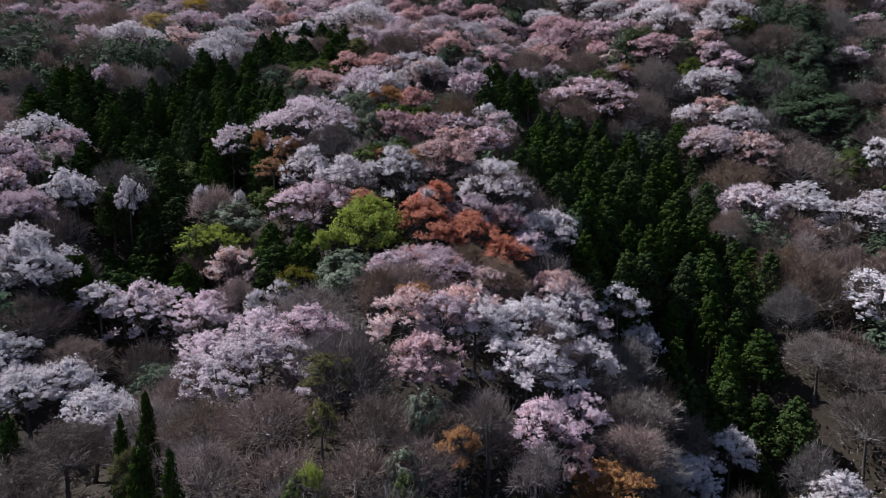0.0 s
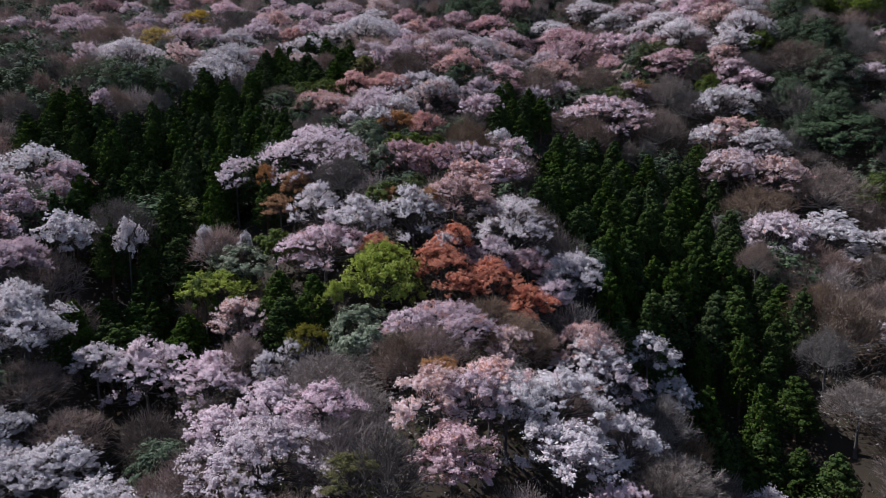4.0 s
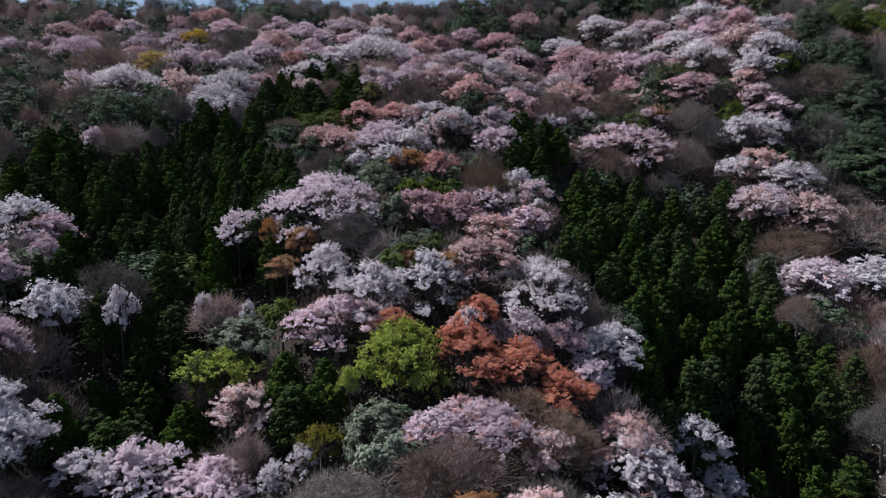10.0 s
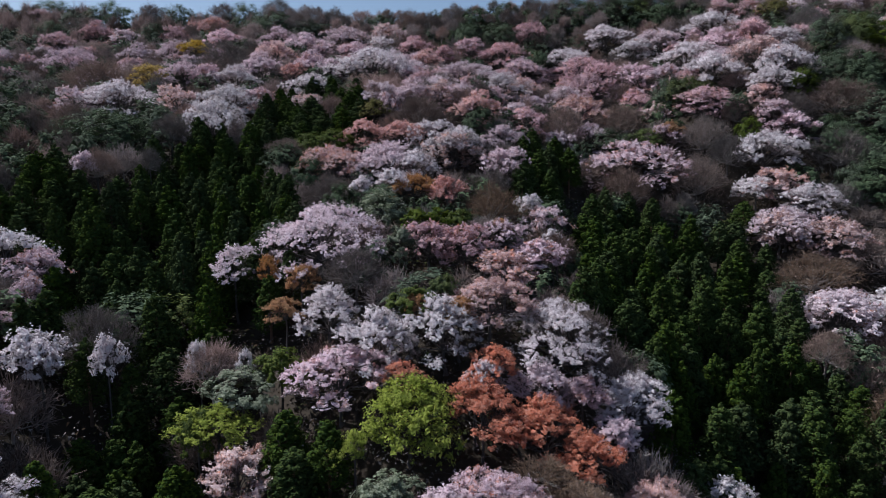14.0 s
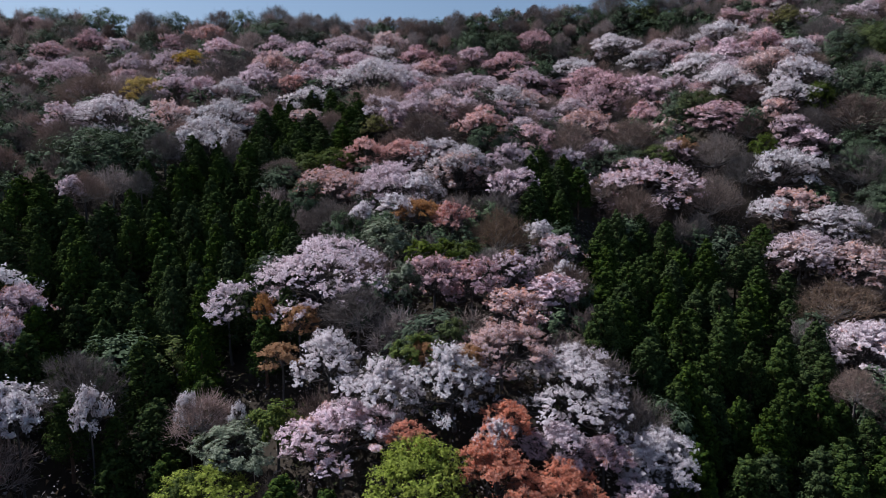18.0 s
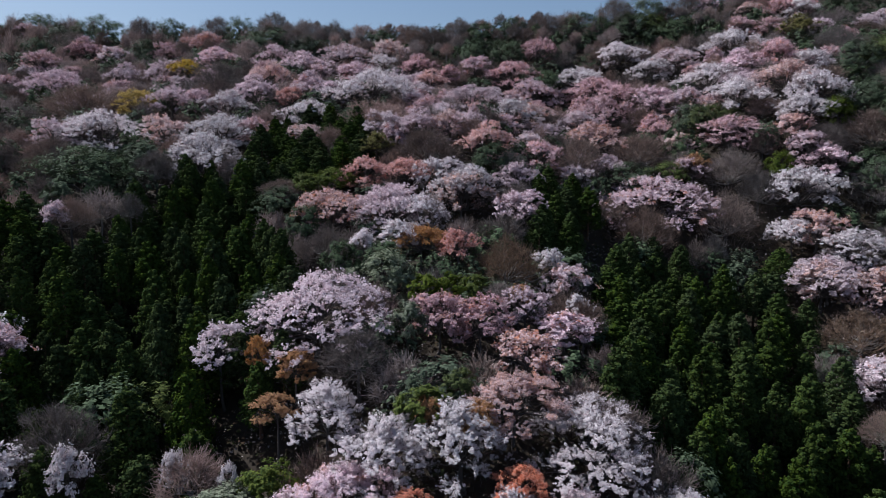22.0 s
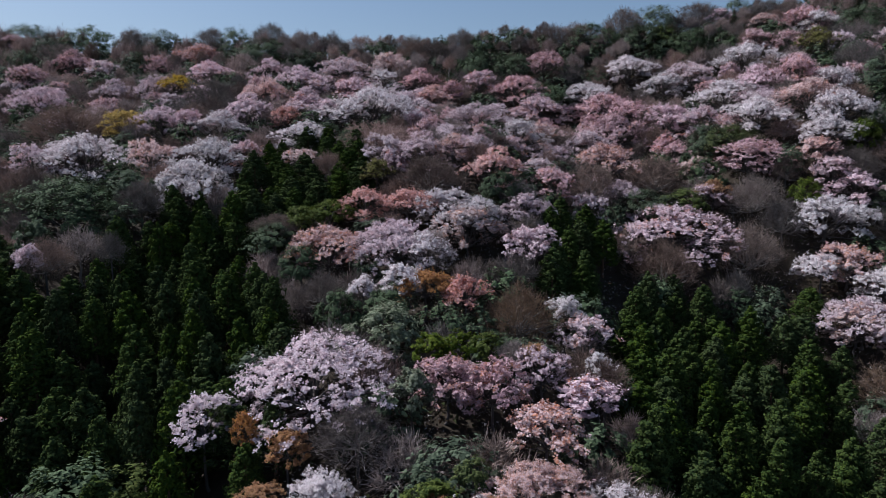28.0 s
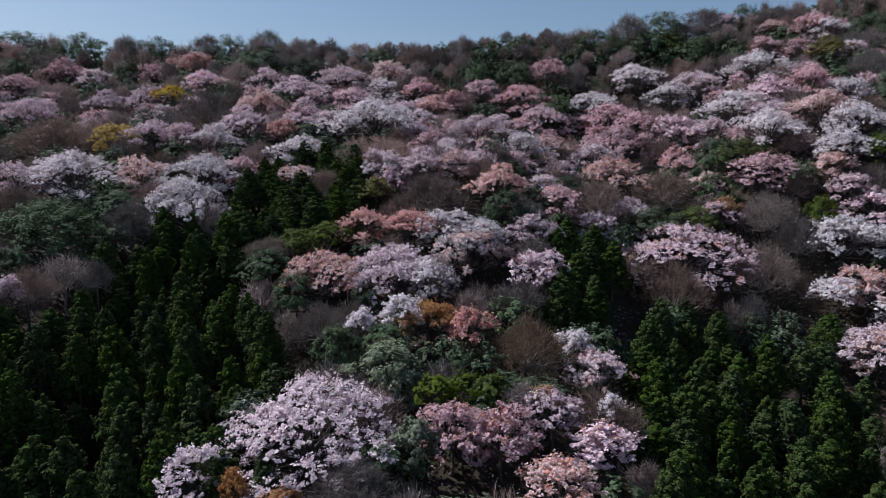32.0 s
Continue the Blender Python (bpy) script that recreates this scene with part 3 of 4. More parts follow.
def plant(kind, x, y, r, top, deep=None, plain=False):
    """One tree at (x, y) whose crown has the radius r, ends at the height top and is deep metres deep."""
    floor = float(ground_height(x, y))
    spin = pick.uniform(0, 360)
    cherry = kind in ("white", "pink", "rose", "salmon", "coral", "maple", "orange", "yellow", "lime", "olive")
    PLACED.append((x, y, r))
    name = NAME.get(kind, "cherry_tree")
    tree = tagged(new(name), LABELS[kind], "cherry tree" if name == "cherry_tree" else "cedar" if kind == "cedar" else "tree", {"cherry_tree": "cherry trees on the hillside", "cedar_tree": "cedars of the plantation"}.get(name, "trees of the hillside"))
    if kind == "cedar":
        high = max(7.0, top - floor)
        tree.matrix_basis = pose(x, y, floor, 0, 0, spin)
        wide = r / 2.2
        crown_h = min(high * 0.8, 8.0) * pick.uniform(0.85, 1.05)
        part("trunk", CEDAR_TRUNK, tree, Matrix.Diagonal((3.0, 3.0, high * 0.85, 1)))
        part("crown", CEDARS[pick.randrange(6)], tree, Matrix.Translation((0, 0, high - crown_h)) @ Matrix.Diagonal((wide, wide, crown_h / 8.0, 1)))
        return tree
    deep = min(deep or r * 0.8, r * (1.2 if cherry else 1.3))
    deep = min(max(deep, 0.3 * (top - floor)), max(1.1, top - floor - 0.6))
    far = math.hypot(x, y - 22) > 63
    plain = plain and math.hypot(x, y - 22) > 42
    if cherry:
        size = "small" if r < 2.85 else "middle" if r < 4.8 else "large" if r < 7.2 else "broad"
        ratio = deep / r
        m = FRESH[pick.randrange(3)] if kind == "lime" else CHERRY[size, "far" if far else "near", 0 if ratio < 0.66 else 1 if ratio < 0.97 else 2, pick.randrange(2)]
    elif kind in ("evergreen", "green", "silver"):
        size = "small" if r < 2.4 else "middle" if r < 4.1 else "large"
        m = GREEN["sparse", pick.randrange(3)] if plain else GREEN[size, pick.randrange(2)]
    else:
        size = "sparse" if plain else "small" if r < 3.1 else "large"
        m = BARE[("pale_" if kind == "pale_bare" else "") + size, pick.randrange(3)]
    fork = top - floor - deep
    tree.matrix_basis = pose(x, y, floor, 0, 0, spin)
    s = r / m["R"]
    sz = deep / m["depth"]
    thick = 1.2 + 0.55 * r
    part("trunk", (PALE_TRUNKS[pick.randrange(2)] if kind == "pale_bare" else TRUNKS[pick.randrange(3)]), tree, Matrix.Diagonal((thick, thick, fork, 1)))
    uneven = pick.uniform(0.88, 1.12)
    up = Matrix.Translation((0, 0, fork)) @ pose(0, 0, 0, pick.uniform(-5, 5), pick.uniform(-5, 5), 0) @ Matrix.Diagonal((s * uneven, s / uneven, sz, 1))
    part("branchwork", m["branches"], tree, up)
    part(m["crown"].name.split(".")[0], m["crown"], tree, up, LEAF[kind])
    if m["young"] and (kind in ("salmon", "rose") or kind == "pink" and pick.random() < 0.35):
        part("young_foliage", m["young"], tree, up)
    return tree


# ---- single trees, by colour ----
plant("bare", -2.2, 28.5, 2.0, 59.6, 1.9)
plant("bare", 15.4, 42.4, 2.1, 52.5, 2.4)
plant("bare", 24.4, 49.3, 2.4, 47.9, 2.8)
plant("green", -6.9, 28.6, 0.9, 60.2, 1.1)
plant("pale_bare", -6.4, 28.7, 2.0, 60.1, 1.9)
plant("pale_bare", 28.7, 50.5, 2.5, 46.2, 2.9)
plant("bare", -4.2, 30.2, 2.2, 61.0, 2.2)
plant("bare", -3.7, 34.0, 2.1, 62.1, 2.6)
plant("bare", 2.6, 36.7, 1.5, 61.0, 1.9)
plant("bare", -23.0, 37.8, 3.3, 58.8, 2.5)
plant("bare", -5.3, 39.4, 2.8, 63.7, 3.5)
plant("bare", 13.0, 42.0, 1.9, 55.5, 2.3)
plant("bare", -29.8, 51.4, 3.4, 60.3, 2.6)
plant("bare", -10.9, 53.0, 4.3, 64.3, 3.2)
plant("bare", -34.6, 54.0, 3.8, 63.4, 3.1)
plant("bare", 17.4, 55.7, 4.0, 54.5, 3.0)
plant("bare", 36.0, 60.3, 2.6, 47.1, 3.2)
plant("bare", 17.6, 61.5, 2.9, 57.4, 3.6)
plant("bare", 42.1, 62.0, 3.7, 51.5, 4.4)
plant("bare", 25.5, 64.5, 2.8, 48.3, 3.1)
plant("bare", 44.6, 66.8, 4.3, 54.7, 4.2)
plant("bare", 41.5, 70.2, 3.7, 55.7, 3.3)
plant("bare", 11.1, 77.0, 3.0, 70.8, 3.7)
plant("bare", 41.6, 77.0, 3.3, 59.5, 4.2)
plant("bare", -38.6, 79.5, 4.1, 74.2, 4.7)
plant("bare", -14.2, 85.5, 3.8, 78.9, 3.5)
plant("bare", 41.0, 93.5, 3.1, 67.3, 3.5)
plant("bare", -0.3, 95.9, 2.3, 81.3, 1.7)
plant("bare", 9.0, 96.8, 2.5, 79.1, 3.1)
plant("bare", -20.8, 107.7, 3.1, 86.3, 3.8)
plant("bare", -53.8, 110.4, 3.5, 90.0, 3.9)
plant("bare", 61.3, 114.2, 9.1, 77.1, 7.0)
plant("bare", -48.1, 114.6, 1.9, 90.0, 2.4)
plant("bare", -29.9, 123.8, 3.4, 91.5, 2.6)
plant("bare", -50.7, 129.4, 3.9, 95.7, 4.1)
plant("bare", 25.4, 129.5, 5.6, 86.6, 7.0)
plant("bare", 65.5, 133.7, 6.3, 92.4, 6.0)
plant("bare", 40.0, 134.0, 5.4, 88.3, 6.8)
plant("bare", 46.4, 136.5, 3.8, 91.5, 4.7)
plant("bare", -9.0, 137.4, 7.1, 98.9, 5.8)
plant("bare", 60.3, 141.9, 4.5, 99.5, 4.3)
plant("bare", 68.8, 142.2, 7.9, 101.8, 7.5)
plant("bare", 44.0, 142.3, 5.3, 95.5, 6.7)
plant("bare", 84.0, 145.2, 4.8, 105.1, 6.0)
plant("bare", 18.4, 146.3, 6.2, 97.4, 7.8)
plant("bare", 31.4, 153.6, 7.5, 98.1, 6.1)
plant("bare", -77.8, 160.4, 8.9, 108.7, 8.8)
plant("bare", 79.2, 173.9, 5.9, 121.8, 7.2)
plant("bare", -55.8, 178.6, 7.2, 115.5, 5.9)
plant("bare", 83.9, 211.9, 5.3, 138.6, 5.1)
plant("bare", -108.2, 216.3, 7.3, 129.2, 6.0)
plant("bare", 42.5, 217.4, 5.7, 137.2, 7.1)
plant("bare", -8.5, 217.9, 5.5, 130.2, 6.9)
plant("bare", 23.8, 218.4, 5.0, 133.4, 6.2)
plant("bare", 63.0, 219.2, 8.3, 138.9, 6.9)
plant("bare", -14.6, 220.8, 5.6, 131.2, 6.9)
plant("bare", -0.5, 222.1, 5.1, 133.1, 6.4)
plant("bare", -54.2, 225.8, 6.4, 135.8, 7.6)
plant("bare", -93.6, 227.1, 5.8, 134.9, 6.8)
plant("bare", -37.7, 227.8, 5.0, 133.9, 6.3)
plant("bare", -72.3, 227.9, 6.3, 135.2, 7.2)
plant("cedar", -13.3, 30.2, 0.7, 59.6, 0.8)
plant("cedar", -15.3, 31.3, 0.9, 59.6, 1.1)
plant("cedar", -18.1, 35.1, 0.6, 59.7, 0.8)
plant("cedar", -26.5, 38.1, 1.0, 58.4, 1.2)
plant("cedar", -18.2, 38.5, 0.7, 60.3, 0.9)
plant("coral", -4.5, 107.0, 2.2, 85.5, 2.7)
plant("coral", -12.1, 129.6, 3.8, 94.4, 3.5)
plant("coral", -18.3, 130.3, 4.2, 94.5, 4.4)
plant("coral", -37.3, 164.3, 3.0, 108.8, 3.8)
plant("evergreen", -18.0, 103.0, 2.5, 84.9, 3.2)
plant("evergreen", -13.4, 103.8, 2.6, 84.8, 2.3)
plant("evergreen", -57.6, 114.5, 2.2, 91.5, 2.8)
plant("evergreen", -24.7, 114.7, 2.6, 88.3, 3.3)
plant("evergreen", -29.4, 120.3, 3.7, 90.4, 3.1)
plant("evergreen", 69.9, 126.0, 7.7, 87.0, 9.4)
plant("evergreen", -60.2, 126.0, 7.5, 96.2, 7.0)
plant("evergreen", 64.5, 127.3, 4.2, 86.7, 5.2)
plant("evergreen", 71.6, 131.3, 5.3, 91.7, 5.8)
plant("evergreen", -53.9, 132.9, 3.8, 97.2, 3.2)
plant("evergreen", 67.8, 133.5, 3.9, 92.9, 4.9)
plant("evergreen", 1.9, 134.6, 3.2, 96.5, 4.0)
plant("evergreen", 64.6, 136.2, 4.1, 95.0, 5.1)
plant("evergreen", 74.5, 138.6, 6.9, 99.4, 8.1)
plant("evergreen", 26.7, 143.2, 5.1, 93.1, 4.3)
plant("evergreen", 76.0, 146.5, 6.6, 105.9, 7.4)
plant("evergreen", 73.5, 150.2, 5.8, 108.6, 7.2)
plant("evergreen", 39.1, 150.5, 3.7, 98.2, 4.2)
plant("evergreen", 43.3, 158.8, 3.9, 104.3, 4.9)
plant("evergreen", 78.5, 164.6, 5.0, 117.1, 6.2)
plant("evergreen", 16.9, 192.3, 5.6, 115.6, 5.2)
plant("evergreen", 92.4, 194.7, 6.8, 133.0, 8.2)
plant("evergreen", 11.1, 204.0, 5.3, 124.2, 6.3)
plant("evergreen", 55.6, 204.6, 5.1, 129.9, 6.4)
plant("evergreen", 2.0, 205.3, 4.6, 124.4, 5.8)
plant("evergreen", -41.5, 206.0, 5.1, 125.7, 6.0)
plant("evergreen", -113.7, 207.6, 4.8, 126.3, 5.9)
plant("evergreen", -85.1, 209.6, 5.5, 125.8, 6.9)
plant("evergreen", 45.3, 212.1, 7.1, 132.0, 7.3)
plant("evergreen", -53.7, 212.9, 7.1, 129.6, 5.9)
plant("evergreen", 4.8, 216.8, 3.8, 131.1, 4.8)
plant("evergreen", 72.9, 217.1, 5.0, 139.7, 6.2)
plant("evergreen", 34.0, 217.4, 7.7, 133.5, 7.0)
plant("evergreen", -22.4, 217.8, 4.1, 129.4, 5.2)
plant("evergreen", 13.9, 217.9, 3.5, 132.7, 4.3)
plant("evergreen", 50.8, 218.3, 6.8, 138.1, 6.4)
plant("evergreen", -113.3, 219.8, 6.2, 131.7, 7.7)
plant("evergreen", -64.1, 225.8, 5.7, 134.7, 7.1)
plant("evergreen", -85.6, 228.0, 5.5, 134.8, 6.1)
plant("evergreen", -107.1, 228.7, 7.9, 136.0, 6.4)
plant("evergreen", -127.6, 234.5, 7.2, 137.9, 7.8)
plant("green", -1.8, 29.2, 0.8, 59.9, 0.8)
plant("green", -25.8, 69.6, 1.7, 67.5, 2.1)
plant("green", -19.9, 75.0, 2.2, 71.4, 2.7)
plant("green", -8.2, 77.4, 2.1, 76.3, 1.6)
plant("green", -5.0, 79.7, 1.3, 77.1, 1.6)
plant("green", -8.2, 95.5, 1.9, 82.3, 1.9)
plant("green", -5.6, 96.3, 1.9, 82.3, 2.2)
plant("green", -3.0, 96.3, 1.7, 82.0, 2.1)
plant("green", 68.4, 111.1, 3.2, 76.0, 4.0)
plant("green", -26.7, 126.2, 2.7, 92.3, 2.2)
plant("green", -23.1, 127.7, 3.1, 93.0, 2.5)
plant("green", 51.5, 139.5, 2.4, 95.0, 3.0)
plant("green", 33.4, 143.8, 4.0, 93.2, 3.3)
plant("green", 64.7, 146.5, 3.0, 104.7, 3.8)
plant("green", 46.0, 155.7, 5.0, 104.1, 3.7)
plant("green", 92.6, 163.4, 8.5, 117.0, 9.6)
plant("green", 85.7, 165.9, 5.7, 118.4, 7.2)
plant("green", 50.5, 209.9, 3.7, 131.6, 4.6)
plant("lime", -6.4, 29.4, 0.8, 60.5, 1.0)
plant("lime", -12.0, 65.1, 1.4, 67.4, 1.4)
plant("lime", -7.8, 67.2, 4.0, 70.1, 4.9)
plant("lime", -7.7, 68.4, 2.5, 70.6, 2.1)
plant("lime", -24.2, 70.0, 3.2, 67.5, 2.4)
plant("maple", 6.1, 65.5, 2.6, 66.6, 2.1)
plant("maple", 3.1, 67.1, 3.4, 69.0, 4.3)
plant("maple", -1.9, 67.6, 2.7, 70.0, 3.4)
plant("maple", -2.5, 68.6, 2.1, 70.6, 1.6)
plant("maple", -8.7, 70.0, 1.6, 71.4, 1.4)
plant("maple", -0.6, 71.7, 2.2, 72.0, 1.6)
plant("olive", -16.7, 33.1, 0.8, 59.4, 1.1)
plant("olive", -6.5, 33.6, 0.8, 61.8, 0.9)
plant("olive", -7.0, 38.8, 1.6, 63.0, 1.2)
plant("olive", -13.4, 59.2, 1.7, 64.8, 2.2)
plant("olive", -17.3, 138.7, 2.6, 98.3, 2.3)
plant("olive", 77.2, 185.8, 4.8, 126.4, 5.6)
plant("orange", 0.9, 33.1, 1.1, 60.6, 1.3)
plant("orange", 10.2, 37.8, 2.5, 55.9, 1.9)
plant("orange", -2.1, 47.7, 1.4, 65.7, 1.8)
plant("orange", -3.7, 76.3, 1.8, 75.6, 1.9)
plant("orange", -7.6, 76.8, 1.2, 75.9, 1.0)
plant("orange", -20.7, 80.8, 2.0, 74.6, 1.5)
plant("orange", -19.8, 84.3, 1.6, 77.2, 1.2)
plant("orange", -23.7, 86.4, 1.1, 78.0, 1.3)
plant("orange", 1.7, 96.2, 1.6, 80.8, 1.2)
plant("orange", -9.1, 108.7, 3.3, 86.1, 3.1)
plant("orange", 38.6, 144.5, 2.4, 94.4, 2.0)
plant("pale_bare", -8.0, 30.2, 2.2, 60.7, 1.9)
plant("pale_bare", -1.1, 31.2, 1.8, 60.8, 2.2)
plant("pale_bare", -12.1, 31.6, 2.0, 60.6, 2.5)
plant("pale_bare", 5.2, 34.6, 1.7, 58.9, 2.1)
plant("pale_bare", -9.8, 35.0, 3.2, 62.0, 2.6)
plant("pale_bare", 13.2, 44.0, 2.5, 56.2, 1.9)
plant("pale_bare", -3.1, 54.2, 4.3, 66.1, 3.3)
plant("pale_bare", -19.5, 60.8, 1.9, 63.6, 2.3)
plant("pale_bare", -26.8, 76.4, 2.9, 71.6, 3.5)
plant("pale_bare", -25.3, 142.7, 3.3, 99.9, 4.1)
plant("pale_bare", -18.2, 153.7, 8.6, 105.1, 6.4)
plant("pale_bare", -56.1, 201.5, 4.6, 124.6, 5.7)
plant("pale_bare", -44.2, 220.0, 4.6, 133.3, 5.8)
plant("pale_bare", 31.2, 220.9, 5.8, 135.1, 7.2)
plant("pale_bare", -29.2, 226.0, 5.1, 133.0, 6.3)
plant("pink", 6.2, 38.9, 2.2, 59.6, 2.1)
plant("pink", 9.4, 42.5, 2.0, 59.0, 2.0)
plant("pink", -13.1, 43.2, 4.7, 62.4, 3.5)
plant("pink", 0.0, 45.8, 2.0, 65.0, 2.4)
plant("pink", -10.1, 47.3, 2.4, 63.7, 1.8)
plant("pink", -17.9, 49.3, 2.4, 61.2, 1.8)
plant("pink", -14.4, 50.7, 2.6, 62.6, 2.2)
plant("pink", 6.4, 51.1, 1.3, 63.2, 1.3)
plant("pink", -4.8, 58.4, 1.8, 66.3, 1.4)
plant("pink", -21.9, 58.5, 3.3, 62.6, 3.6)
plant("pink", -1.8, 58.9, 4.8, 66.5, 3.6)
plant("pink", -27.8, 59.7, 3.8, 63.1, 4.1)
plant("pink", 12.7, 60.4, 2.6, 61.1, 3.3)
plant("pink", -42.6, 65.8, 3.2, 71.4, 2.8)
plant("pink", -42.3, 67.1, 1.7, 71.4, 1.9)
plant("pink", 9.0, 68.6, 1.9, 67.1, 2.4)
plant("pink", -46.1, 69.9, 2.2, 73.4, 1.8)
plant("pink", 3.1, 70.6, 2.5, 70.5, 2.4)
plant("pink", -14.1, 72.1, 4.6, 71.6, 3.4)
plant("pink", -47.9, 76.5, 1.9, 75.4, 2.4)
plant("pink", -52.2, 79.7, 2.5, 77.1, 3.2)
plant("pink", -47.9, 84.2, 1.6, 76.2, 1.9)
plant("pink", -28.0, 88.3, 2.9, 78.9, 3.6)
plant("pink", -50.4, 89.0, 3.0, 78.5, 3.8)
plant("pink", -49.9, 90.2, 1.6, 78.4, 2.1)
plant("pink", -19.1, 91.7, 7.4, 82.4, 5.9)
plant("pink", 6.0, 92.2, 2.6, 78.6, 2.6)
plant("pink", 2.3, 95.2, 3.0, 80.9, 3.7)
plant("pink", 47.7, 101.9, 5.3, 70.7, 6.6)
plant("pink", 47.0, 102.6, 4.0, 70.4, 5.0)
plant("pink", 8.5, 104.1, 3.2, 81.6, 3.8)
plant("pink", -54.6, 108.6, 1.4, 89.2, 1.7)
plant("pink", 47.9, 117.8, 5.1, 80.3, 5.6)
plant("pink", -13.3, 120.2, 5.3, 90.4, 5.0)
plant("pink", 4.6, 121.4, 4.3, 89.6, 5.4)
plant("pink", 5.1, 130.2, 3.5, 93.1, 3.3)
plant("pink", 28.7, 137.2, 10.0, 90.3, 8.3)
plant("pink", 58.4, 138.2, 4.2, 95.5, 4.3)
plant("pink", -72.3, 140.0, 3.7, 101.4, 4.1)
plant("pink", 57.0, 141.6, 3.5, 98.4, 4.1)
plant("pink", 37.3, 143.9, 3.3, 93.9, 3.6)
plant("pink", -10.1, 145.7, 5.5, 102.8, 6.1)
plant("pink", -16.7, 147.3, 4.5, 102.7, 5.3)
plant("pink", -54.7, 160.1, 3.5, 108.0, 4.3)
plant("pink", -60.0, 160.6, 5.0, 108.7, 6.3)
plant("pink", 44.8, 166.4, 4.7, 108.1, 5.5)
plant("pink", -44.8, 167.2, 5.5, 111.2, 6.9)
plant("pink", -0.1, 168.6, 7.4, 109.0, 8.0)
plant("pink", 22.0, 168.7, 4.0, 103.5, 4.7)
plant("pink", 58.2, 172.7, 5.3, 116.6, 5.9)
plant("pink", 40.8, 174.3, 4.7, 109.1, 5.8)
plant("pink", -92.4, 176.4, 7.3, 113.7, 7.0)
plant("pink", -79.0, 183.3, 4.9, 116.1, 6.2)
plant("pink", -26.6, 184.6, 4.9, 116.5, 5.6)
plant("pink", -71.4, 185.6, 4.3, 117.2, 5.4)
plant("pink", 15.7, 185.9, 6.9, 111.9, 5.9)
plant("pink", 49.9, 187.7, 5.4, 119.6, 6.7)
plant("pink", -39.3, 190.0, 5.2, 119.5, 6.5)
plant("pink", -47.7, 195.8, 4.6, 121.9, 5.8)
plant("pink", 2.1, 195.8, 3.6, 119.1, 4.5)
plant("pink", -62.3, 196.9, 5.9, 121.9, 6.7)
plant("pink", -30.9, 201.1, 7.7, 122.8, 7.3)
plant("pink", -91.2, 203.6, 4.1, 123.4, 5.1)
plant("pink", 67.1, 214.8, 2.9, 137.0, 3.6)
plant("rose", -1.4, 41.0, 2.3, 63.6, 2.9)
plant("rose", 6.8, 71.2, 2.0, 69.4, 1.5)
plant("rose", -2.7, 91.4, 3.3, 80.7, 4.1)
plant("rose", -6.7, 91.5, 3.2, 81.1, 4.0)
plant("rose", 10.4, 140.3, 3.9, 97.0, 4.4)
plant("rose", -40.5, 147.9, 3.6, 101.9, 4.6)
plant("rose", 46.6, 149.9, 6.0, 101.6, 6.9)
plant("rose", 65.3, 170.9, 6.3, 118.0, 5.6)
plant("rose", 29.2, 175.9, 8.7, 106.4, 6.6)
plant("rose", 30.8, 185.1, 10.2, 111.4, 7.6)
plant("rose", 72.4, 189.0, 3.4, 126.5, 4.2)
plant("rose", -4.5, 189.8, 2.7, 115.9, 3.3)
plant("rose", 10.6, 194.0, 7.5, 117.3, 6.2)
plant("rose", -105.8, 195.4, 5.2, 121.4, 6.4)
plant("rose", 68.0, 195.7, 3.5, 128.1, 4.0)
plant("rose", -11.8, 195.8, 5.3, 119.4, 6.3)
plant("rose", 83.7, 203.3, 6.7, 134.7, 5.8)
plant("rose", 18.9, 204.9, 5.5, 124.6, 4.9)
plant("rose", -101.0, 207.8, 5.8, 126.2, 7.3)
plant("rose", -79.8, 207.9, 5.0, 124.7, 4.7)
plant("rose", -125.6, 224.6, 3.0, 133.5, 3.8)
plant("salmon", 8.4, 38.0, 1.1, 57.5, 0.9)
plant("salmon", -2.7, 45.8, 2.4, 65.4, 3.0)
plant("salmon", 1.4, 48.4, 2.5, 65.0, 1.9)
plant("salmon", 4.1, 57.9, 2.0, 64.7, 1.8)
plant("salmon", 10.9, 63.4, 2.9, 63.8, 2.8)
plant("salmon", -21.5, 66.2, 2.7, 65.7, 3.3)
plant("salmon", -0.6, 78.9, 4.1, 76.4, 3.0)
plant("salmon", 1.5, 86.3, 3.3, 78.5, 3.7)
plant("salmon", 53.2, 114.9, 5.1, 79.0, 6.4)
plant("salmon", 46.8, 117.1, 4.1, 79.7, 5.1)
plant("salmon", -21.9, 119.3, 5.4, 90.2, 5.7)
plant("salmon", -3.6, 124.0, 4.6, 91.9, 5.2)
plant("salmon", 51.1, 126.8, 4.5, 86.0, 5.0)
plant("salmon", 1.9, 140.8, 4.9, 100.1, 5.7)
plant("salmon", -5.2, 145.0, 3.1, 102.6, 3.9)
plant("salmon", -55.7, 145.2, 4.3, 102.0, 5.4)
plant("salmon", 56.2, 145.4, 3.5, 101.7, 3.6)
plant("salmon", -30.4, 145.8, 3.4, 100.5, 2.6)
plant("salmon", 38.2, 151.4, 2.9, 98.4, 3.7)
plant("salmon", 61.1, 159.2, 6.7, 112.1, 5.0)
plant("salmon", 23.3, 160.2, 8.3, 100.5, 6.2)
plant("salmon", 12.6, 165.1, 4.5, 105.1, 5.6)
plant("salmon", -44.1, 177.4, 5.2, 115.0, 5.0)
plant("salmon", -8.8, 185.7, 4.9, 114.6, 5.0)
